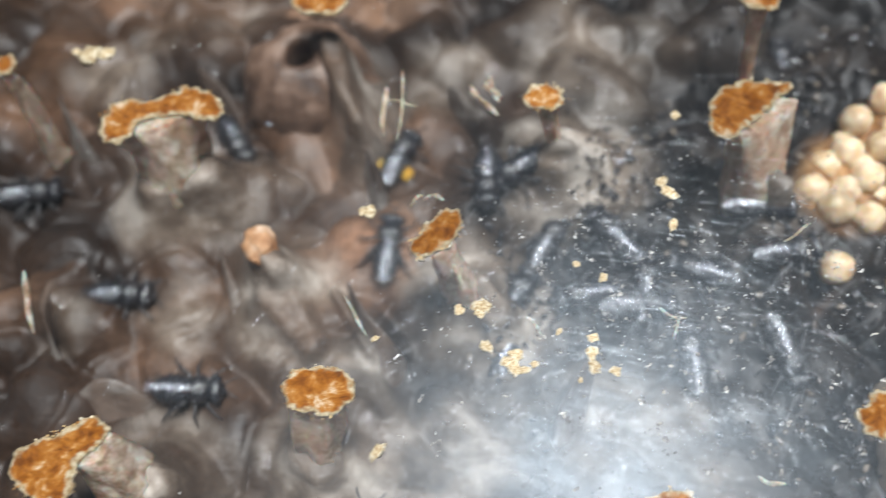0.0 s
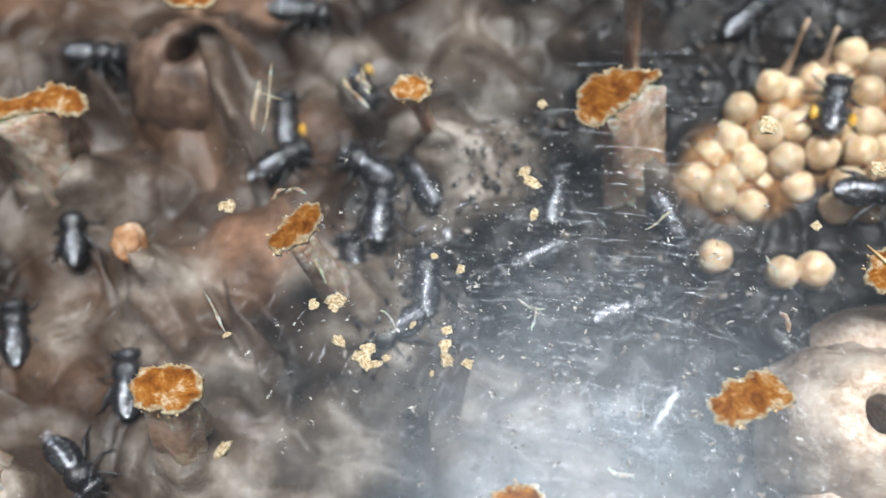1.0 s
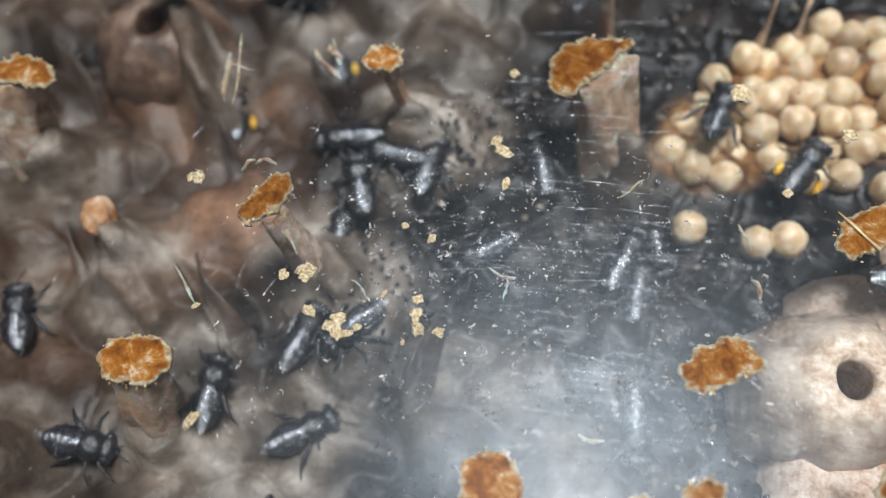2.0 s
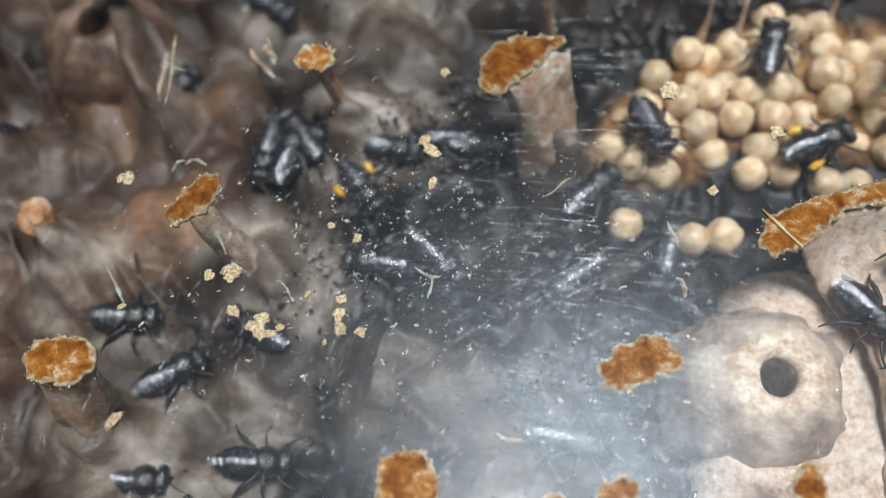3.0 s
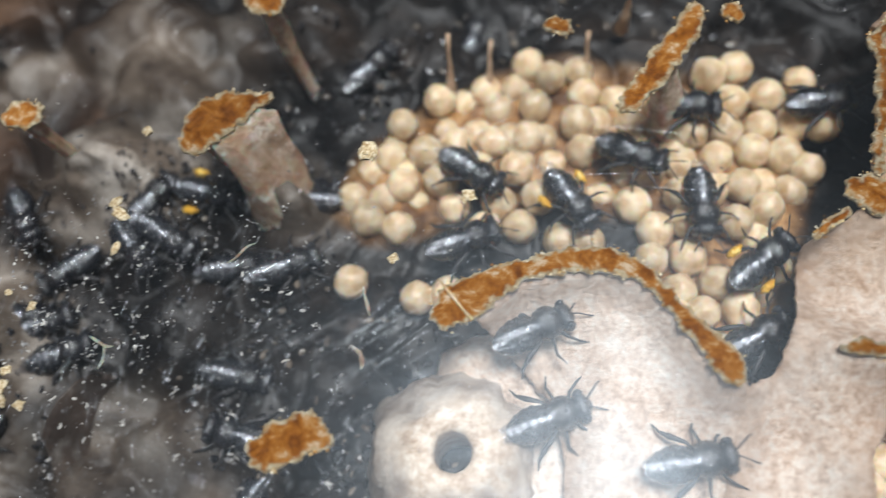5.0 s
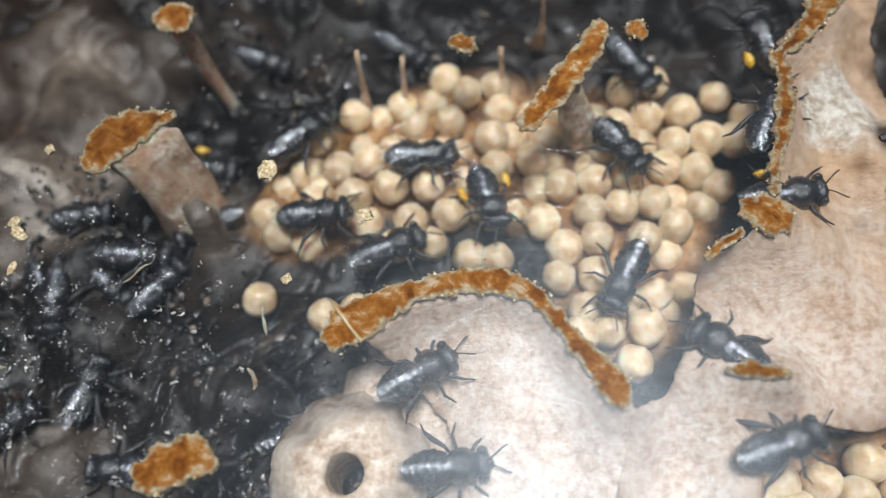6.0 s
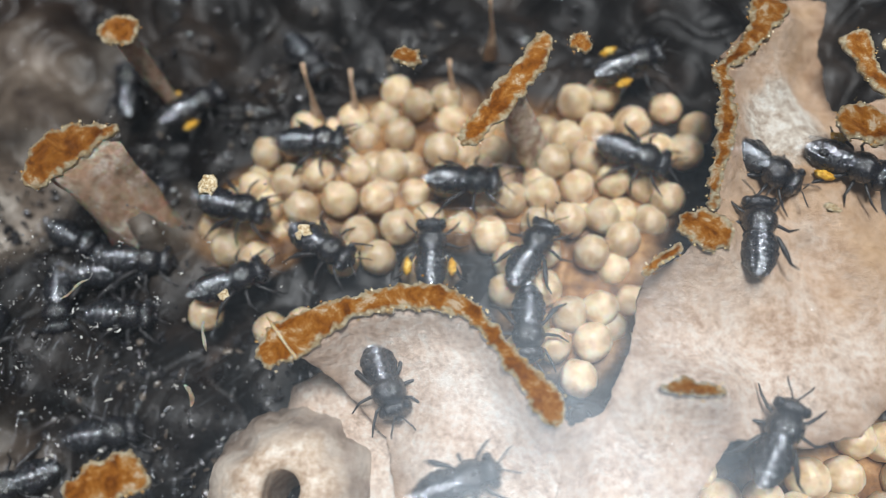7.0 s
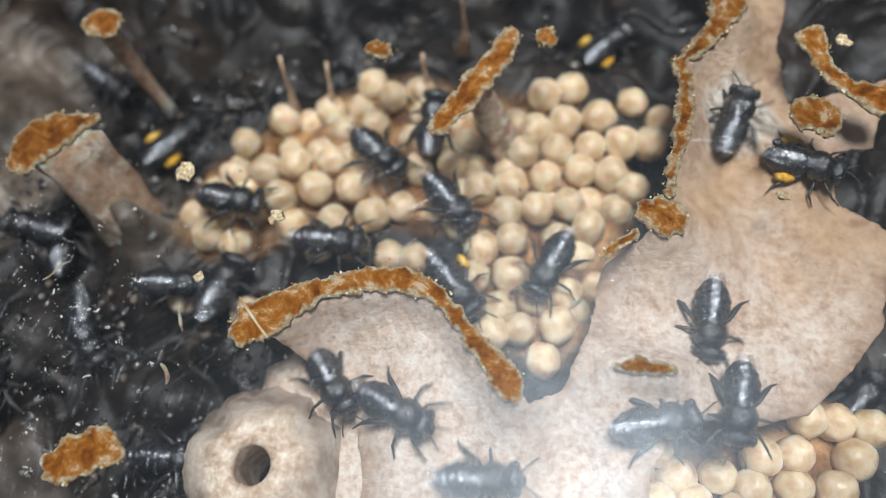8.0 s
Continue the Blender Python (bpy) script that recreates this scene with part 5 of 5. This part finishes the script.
    ((0, 41.8, 19.3, 178), (0.5, 41.8, 19.3, 178), (0.75, 40.8, 18.6, 129), (1, 38.2, 19.4, 80), (1.75, 38.3, 13.4, 64), (2.5, 36.7, 8.9, 48), (3, 44, 13.2, 28), (3.25, 42.8, 12.4, -31), (3.5, 39.9, 13.3, -90), (3.75, 44.8, 14.5, -30), (4, 48.1, 17.4, 29), (4.5, 46.1, 14.7, 29), (5, 45.6, 12.4, -47), (5.75, 46.2, 13, -58), (6.5, 45.3, 15.2, -68), (6.67, 46.1, 13.5, -12), (6.83, 46.3, 12.4, 43), (7, 45.8, 12, 99), (7.5, 49.2, 9, 89), (7.75, 50.8, 7.5, 23), (8, 50.8, 7.7, -43)),
    ((0, 49.2, 21.5, 178), (0.5, 49.2, 21.5, 178), (1, 49.2, 21.5, 178), (1.75, 50, 20.7, 178), (2.5, 49.2, 21.5, 178), (2.75, 45.5, 20.8, 130), (3, 40.1, 21.8, 81), (3.5, 41, 23.7, 90), (4, 40.1, 24.3, 68), (4.5, 43.3, 21.3, 40), (5, 53.6, 21.7, 6), (5.75, 55.6, 24.4, -31), (6.5, 56.1, 28.8, -69), (7, 60.2, 20.5, -17), (7.25, 61, 17.7, -60), (7.5, 60.2, 16.5, -103), (7.67, 63.7, 17.7, -44), (7.83, 66.5, 19.7, 15), (8, 68.6, 22.3, 75)),
    ((0, 18.9, 34.7, -89), (0.5, 18.9, 34.7, -89), (1, 18.9, 34.7, -89), (1.75, 19.7, 33.9, -89), (2.5, 18.9, 34.7, -89), (2.75, 19.9, 22.3, -41), (3, 19.3, 11.4, 6), (3.5, 24.2, 15.2, 7), (4, 20.9, 11.3, 29), (4.5, 23.5, 11.2, 7), (5, 25.5, 12.7, 7), (5.75, 30, 16.4, 35), (6.5, 32.9, 21.6, 64), (7, 36.2, 19.3, 6), (7.25, 39.3, 20.4, 53), (7.5, 40.8, 23, 101), (7.75, 42.9, 19.6, 33), (8, 43.4, 17.8, -35)),
    ((0, 50.9, 16.1, 170), (0.5, 50.9, 16.1, 170), (1, 50.9, 16.1, 170), (1.75, 51.7, 15.3, 170), (2.5, 50.9, 16.1, 170), (3, 50.9, 16.1, 170), (3.25, 49.1, 15.7, 94), (3.5, 45.8, 16.9, 18), (4, 50.2, 19.6, 39), (4.5, 48.9, 16.4, 67), (4.75, 50.2, 15.9, 25), (5, 49.9, 17, -17), (5.75, 53.9, 18.3, -38), (6.5, 56.2, 21.1, -59), (6.75, 55.5, 16.2, 5), (7, 53.2, 12.9, 68), (7.5, 54.3, 20.7, 96), (7.75, 56.2, 14.5, 172), (8, 56.6, 9.9, 248)),
    ((0, 48.8, -6.4, 174), (0.5, 48.8, -6.4, 174), (1, 48.8, -6.4, 174), (1.75, 49.6, -7.2, 174), (2.5, 48.8, -6.4, 174), (3, 48.8, -6.4, 174), (3.17, 46.4, -6.7, 227), (3.33, 43.2, -6.4, 281), (3.5, 39.4, -5.4, 335), (4, 39.2, -6.8, 368), (4.5, 38.2, -6.5, 368), (5, 44.2, 2.3, 393), (5.75, 43.8, 0.8, 396), (6.5, 41.7, 1, 399), (7, 32.6, 7.8, 389), (7.5, 38.2, -2.6, 388), (8, 43.8, -0.7, 311)),
    ((0, 48.6, -5, -139), (0.5, 48.6, -5, -139), (1, 48.6, -5, -139), (1.75, 49.4, -5.8, -139), (2.5, 48.6, -5, -139), (3, 48.6, -5, -139), (3.25, 48, -7, -76), (3.5, 45.8, -7.4, -13), (4, 51.2, -6.9, -24), (4.5, 56.6, -6.2, 18), (5, 54.6, -4.7, 18), (5.75, 62.5, -2.5, 27), (6.5, 68.8, 1.4, 36), (7, 68.9, 1.3, 72), (7.17, 69.7, 1, 16), (7.33, 69.8, 1.4, -39), (7.5, 69.1, 2.4, -94), (8, 69.3, 0.9, -93)),
    ((0, 48, 3.1, -120), (0.5, 48, 3.1, -120), (1, 48, 3.1, -120), (1.75, 48.8, 2.3, -120), (2.5, 48, 3.1, -120), (3, 48, 3.1, -120), (3.25, 48.3, 1.5, -74), (3.5, 47.1, 1.5, -28), (4, 49.4, 0.9, -32), (4.5, 51.3, -2, -36), (4.75, 56, 3.4, 5), (5, 59.1, 10.4, 47), (5.75, 64.8, 13.6, 24), (6.5, 68.9, 18.5, 0), (7, 73.8, 19.4, -18), (7.5, 72.6, 17.5, -41), (8, 74, 18.8, -5)),
    ((0, 22, 35.2, -81), (0.5, 22, 35.2, -81), (1, 22, 35.2, -81), (1.75, 22.8, 34.4, -81), (2.5, 22, 35.2, -81), (3, 22, 35.2, -81), (3.17, 23.6, 28.4, -25), (3.33, 24.6, 22.3, 31), (3.5, 24.9, 16.8, 87), (3.75, 28.6, 10.6, 16), (4, 30.6, 6, -55), (4.5, 33.1, 5, -44), (5, 25.6, 6.1, 29), (5.75, 31.5, 9.6, 18), (6.5, 35.8, 14.7, 6), (7, 31.5, 13.1, -4), (7.5, 30.6, 12.1, -45), (8, 33, 12.9, -2)),
    ((0, 60.8, 11.4, 164), (0.5, 60.8, 11.4, 164), (1, 60.8, 11.4, 164), (1.75, 61.6, 10.6, 164), (2.5, 60.8, 11.4, 164), (3, 60.8, 11.4, 164), (3.5, 60.8, 11.4, 164), (4, 60.8, 11.4, 164), (4.17, 59.1, 11.4, 220), (4.33, 56.7, 12.1, 276), (4.5, 53.6, 13.5, 332), (5, 54.5, 13, 281), (5.75, 55.6, 9.7, 259), (6.5, 55.1, 8, 238), (7, 53.4, 6.3, 276), (7.5, 53.5, 3.4, 307), (8, 54.8, -5, 368)),
    ((0, 59.2, 3.3, 111), (0.5, 59.2, 3.3, 111), (1, 59.2, 3.3, 111), (1.75, 60, 2.5, 111), (2.5, 59.2, 3.3, 111), (3, 59.2, 3.3, 111), (3.5, 59.2, 3.3, 111), (4, 59.2, 3.3, 111), (4.25, 59.8, 3, 69), (4.5, 58.8, 4.3, 28), (5, 58.8, 4.7, 37), (5.5, 60.3, 4.2, 94), (6, 61.2, 4.4, 151), (6.5, 61.3, 5.3, 208), (6.75, 65, 8.8, 149), (7, 67.1, 14, 91), (7.25, 69, 12.3, 46), (7.5, 69.3, 12.2, 1), (7.75, 69.2, 8.4, -45), (8, 67.5, 6.2, -91)),
    ((0, 64.2, 23.1, 163), (0.5, 64.2, 23.1, 163), (1, 64.2, 23.1, 163), (1.75, 65, 22.3, 163), (2.5, 64.2, 23.1, 163), (3, 64.2, 23.1, 163), (3.5, 64.2, 23.1, 163), (4, 64.2, 23.1, 163), (4.5, 64.2, 23.1, 163), (4.75, 64.6, 22.4, 91), (5, 63.4, 23.3, 18), (5.75, 64.4, 21.4, 55), (6.5, 63.8, 21.1, 91), (6.75, 66.9, 19.1, 31), (7, 68.4, 18.6, -29), (7.5, 75.7, 11.2, -63), (7.75, 78.5, 7.5, -5), (8, 79.7, 5.3, 54)),
    ((0, 38.3, 37.5, -113), (0.5, 38.3, 37.5, -113), (1, 38.3, 37.5, -113), (1.75, 39.1, 36.7, -113), (2.5, 38.3, 37.5, -113), (3, 38.3, 37.5, -113), (3.5, 38.3, 37.5, -113), (4, 38.3, 37.5, -113), (4.5, 38.3, 37.5, -113), (4.67, 38, 34.6, -169), (4.83, 37.1, 32.5, -224), (5, 35.5, 31, -279), (5.5, 36.4, 29.8, -333), (6, 36.7, 29.3, -386), (6.5, 36.4, 29.5, -440), (7, 33.1, 27.5, -404), (7.5, 44.4, 28.7, -407), (7.75, 46.3, 24.6, -338), (8, 46.6, 22.1, -270)),
    ((0, 68.1, 29.2, -175), (0.5, 68.1, 29.2, -175), (1, 68.1, 29.2, -175), (1.75, 68.9, 28.4, -175), (2.5, 68.1, 29.2, -175), (3, 68.1, 29.2, -175), (3.5, 68.1, 29.2, -175), (4, 68.1, 29.2, -175), (4.5, 68.1, 29.2, -175), (5, 68.1, 29.2, -175), (5.75, 65.2, 28, -225), (6.5, 60.8, 28.5, -276), (7, 59.3, 28.9, -331), (7.5, 62.6, 34.3, -310), (8, 60, 33.3, -309)),
    ((0, 12, 5.8, 141), (0.5, 9.1, 5.6, 186), (1, 7.9, 8.1, 116), (1.75, 9.5, 8.4, 84), (2.5, 9.5, 10.2, 52), (3, 11.5, 10, -4), (3.5, 12.6, 9.8, -13), (4, 14.3, 6.6, -62), (4.5, 16.5, 4.9, -37), (5, 20.9, 6.2, 17), (5.75, 21.9, 6.1, 45), (6.5, 21.4, 7.6, 72), (7, 22.6, 7.9, 14), (7.5, 23.3, 11.9, 81), (8, 23.3, 11.9, 141)),
    ((0, 24.7, 9.7, 5), (0.5, 25.9, 8, -53), (1, 26.6, 6.8, -60), (1.75, 28, 3.9, -67), (2.5, 27.9, 2.6, -73), (3, 25.5, 0.4, -138), (3.5, 26.7, -4.4, -75), (4, 27.3, -6.2, -74), (4.5, 25, -10.5, -117), (5, 24.4, -11.7, -115), (5.75, 24.9, -13.1, -121), (6.5, 23.7, -12.8, -126), (7, 22.4, -12.9, -173), (7.5, 19.4, -10.6, -217), (8, 15.4, -11.2, -171)),
    ((0, 26.5, -2.6, 296), (0.5, 27.6, -4.7, 299), (1, 25.7, -8.6, 243), (1.75, 27, -10.5, 270), (2.5, 26.8, -10.9, 296), (3, 27.8, -10.9, 357), (3.5, 27.8, -10.9, 417), (4, 27, -9, 471), (4.5, 25, -6.9, 494), (5, 23.1, -6.6, 532), (5.75, 22.3, -8, 546), (6.5, 20, -7.8, 560), (7, 18.7, -8.5, 570), (7.5, 17.6, -7.7, 503), (8, 16.9, -2.9, 458)),
    ((0, 3.9, 9.7, 226), (0.5, 2.2, 9.5, 189), (1, 1.3, 10, 153), (1.75, 2.1, 9.2, 183), (2.5, 1.3, 10, 213), (3, 1.3, 7.1, 271), (3.5, 5.8, 5, 335), (4, 8.5, 6.2, 384), (4.5, 11, 8, 396), (5, 12.6, 11.2, 423), (5.75, 14.5, 10.4, 390), (6.5, 14.7, 11.1, 357), (7, 18.4, 9.9, 342), (7.5, 20.1, 5.9, 293), (8, 21.8, 2.3, 295)),
    ((0, 10.5, 0.6, 200), (0.5, 9.1, -0.3, 212), (1, 5.8, -3.8, 226), (1.75, 5.6, -5.7, 227), (2.5, 3.7, -6.1, 228), (3, 2.4, -5.6, 159), (3.5, 1.1, -4.1, 132), (4, 1.5, -3.1, 67), (4.5, 4.9, -1.7, 22), (5, 7.1, -0.3, 33), (5.75, 8.5, -0.7, 32), (6.5, 8.4, 0.4, 31), (7, 8.8, 4.6, 85), (7.5, 9.8, 5.1, 25), (8, 11.2, 5.3, 8)),
    ((0, 8, 6.2, 66), (0.5, 6.7, 9, 115), (1, 6, 9.9, 126), (1.75, 5.9, 8.9, 159), (2.5, 4.1, 9.5, 192), (3, 3, 10.6, 135), (3.5, 1.9, 11.1, 159), (4, 1.9, 11.1, 219), (4.5, 1.4, 9.6, 251), (5, 3.6, 6.7, 308), (5.75, 4.4, 5.3, 292), (6.5, 3.7, 5.6, 276), (7, 1.3, 1.7, 238), (7.5, 1.5, 0, 279), (8, 2.3, -1.6, 297)),
    ((0, 6, 0.4, 68), (0.5, 4, 2.6, 132), (1, 3.7, 6.7, 94), (1.75, 4.3, 6.4, 103), (2.5, 3.3, 7.7, 112), (3, 4.6, 10.1, 62), (3.5, 7.8, 10.3, 4), (4, 9.6, 8.4, -49), (4.5, 11.8, 6.8, -36), (5, 13.6, 5.2, -41), (5.75, 14.3, 2.9, -68), (6.5, 13.4, 2.3, -94), (7, 12.8, 0.6, -108), (7.5, 14.1, -4.3, -76), (8, 13.5, -5.7, -111)),
    ((0, 15.4, 2.3, 90), (0.5, 17, 6.6, 69), (1, 17.5, 10.4, 83), (1.75, 17.9, 10.3, 104), (2.5, 16.6, 11.7, 125), (3, 13.9, 11.4, 187), (3.5, 11.2, 9.6, 214), (4, 10.2, 7.2, 248), (4.5, 8.6, 5.3, 229), (5, 6.6, 3.5, 223), (5.75, 7.1, 1.4, 239), (6.5, 5.9, 0.9, 255), (7, 6.2, -0.4, 282), (7.5, 5.3, -1.7, 234), (8, 2.5, -3.4, 212)),
    ((0, 19.2, -2.4, 104), (0.5, 20.7, -0.7, 49), (1, 24.4, 1.3, 28), (1.75, 25.6, 2.5, 54), (2.5, 25.1, 5.4, 80), (3, 27.5, 8.2, 50), (3.5, 28, 9.4, 66), (4, 27.4, 11.9, 104), (4.5, 27.4, 11.9, 164), (5, 24.1, 11.5, 186), (5.75, 24.2, 10.1, 204), (6.5, 22.6, 10.2, 222), (7, 21.7, 10.6, 157), (7.5, 18.4, 9, 205), (8, 15.6, 9.4, 173)),
    ((0, 18.9, 4.1, 170), (0.5, 17, 4, 182), (1, 15.1, 2.7, 216), (1.75, 14.5, 0.8, 216), (2.5, 12.2, 0.6, 216), (3, 10.5, 0.5, 181), (3.5, 8, -1.2, 216), (4, 8.7, -4.2, 282), (4.5, 7.2, -6.9, 240), (5, 3.6, -10.3, 224), (5.75, 3.8, -11.6, 223), (6.5, 2.5, -11.4, 222), (7, 1.1, -11.1, 169), (7.5, 1.1, -11.1, 229), (8, 1.6, -12.3, 290)),
    ((0, 5.9, -2.9, 81), (0.5, 3.6, -1.2, 144), (1, 1.9, 2.5, 115), (1.75, 3.2, 3, 93), (2.5, 2.8, 5.1, 71), (3, 3.3, 8.8, 82), (3.5, 7.2, 10.2, 19), (4, 8.3, 9.9, -11), (4.5, 11.4, 8.4, -26), (5, 15.9, 6.7, -22), (5.75, 17.5, 5.3, -28), (6.5, 17.5, 5.5, -35), (7, 17.9, 4.4, -72), (7.5, 21.6, 1.9, -34), (8, 22.7, 1, -42)),
)


def build_bees():
    meshes = bee_parts()
    bees = []
    for k in range(len(BEE_PATHS)):
        bee = new("bee")
        loaded = k % 6 == 1 and k < 30
        tagged(bee, "glossy black stingless bee carrying yellow pollen" if loaded else "glossy black stingless bee walking in the nest", "bee", "bees in the nest")
        made = {}
        for name, me in meshes.items():
            if name.startswith("pollen_load") and not loaded:
                continue
            plain = name.replace("_left", "").replace("_right", "")
            ob = new(plain, me)
            holder = {"eye": "head", "antenna": "head", "pollen_load": name.replace("pollen_load", "hind_leg")}.get(plain)
            ob.parent = made.get(holder, bee)
            made[name] = ob
            if plain == "pollen_load":
                tagged(ob, "bright yellow lump of pollen")
        bees.append(bee)
    return bees


build_setting()
build_sheets()
build_membrane()
build_pot(POT, 0.0, 1.0, POT_WAX, "tan domed wax pot with a dark round mouth")
build_pot((-15.3, 17.3), -1.8, 1.0, RUSTY, "reddish brown wax pot with an open dark mouth")
build_pillars()
build_folds()
build_grains()
build_blobs()
build_crumbs()
build_cells()
build_dust()
build_flakes()
build_slivers()
build_knob()
BEES = build_bees()


def motions():
    for k, (bee, rows) in enumerate(zip(BEES, BEE_PATHS)):
        for i, limb in enumerate(c for c in bee.children_recursive if c.name.startswith(("front_leg", "middle_leg", "hind_leg", "antenna"))):
            walk(limb, [(0.4 * n, pose(0, 0, 0, 0, 0, 7 * math.sin(2.3 * n + 1.9 * i + k))) for n in range(21)])
        walk(bee, [(t, pose(x * MM, y * MM, (ground(x, y) + 1.0) * MM, 4 * math.sin(k + 9 * t), 5 * math.cos(2 * k + 7 * t), turn)) for t, x, y, turn in rows])


motions()
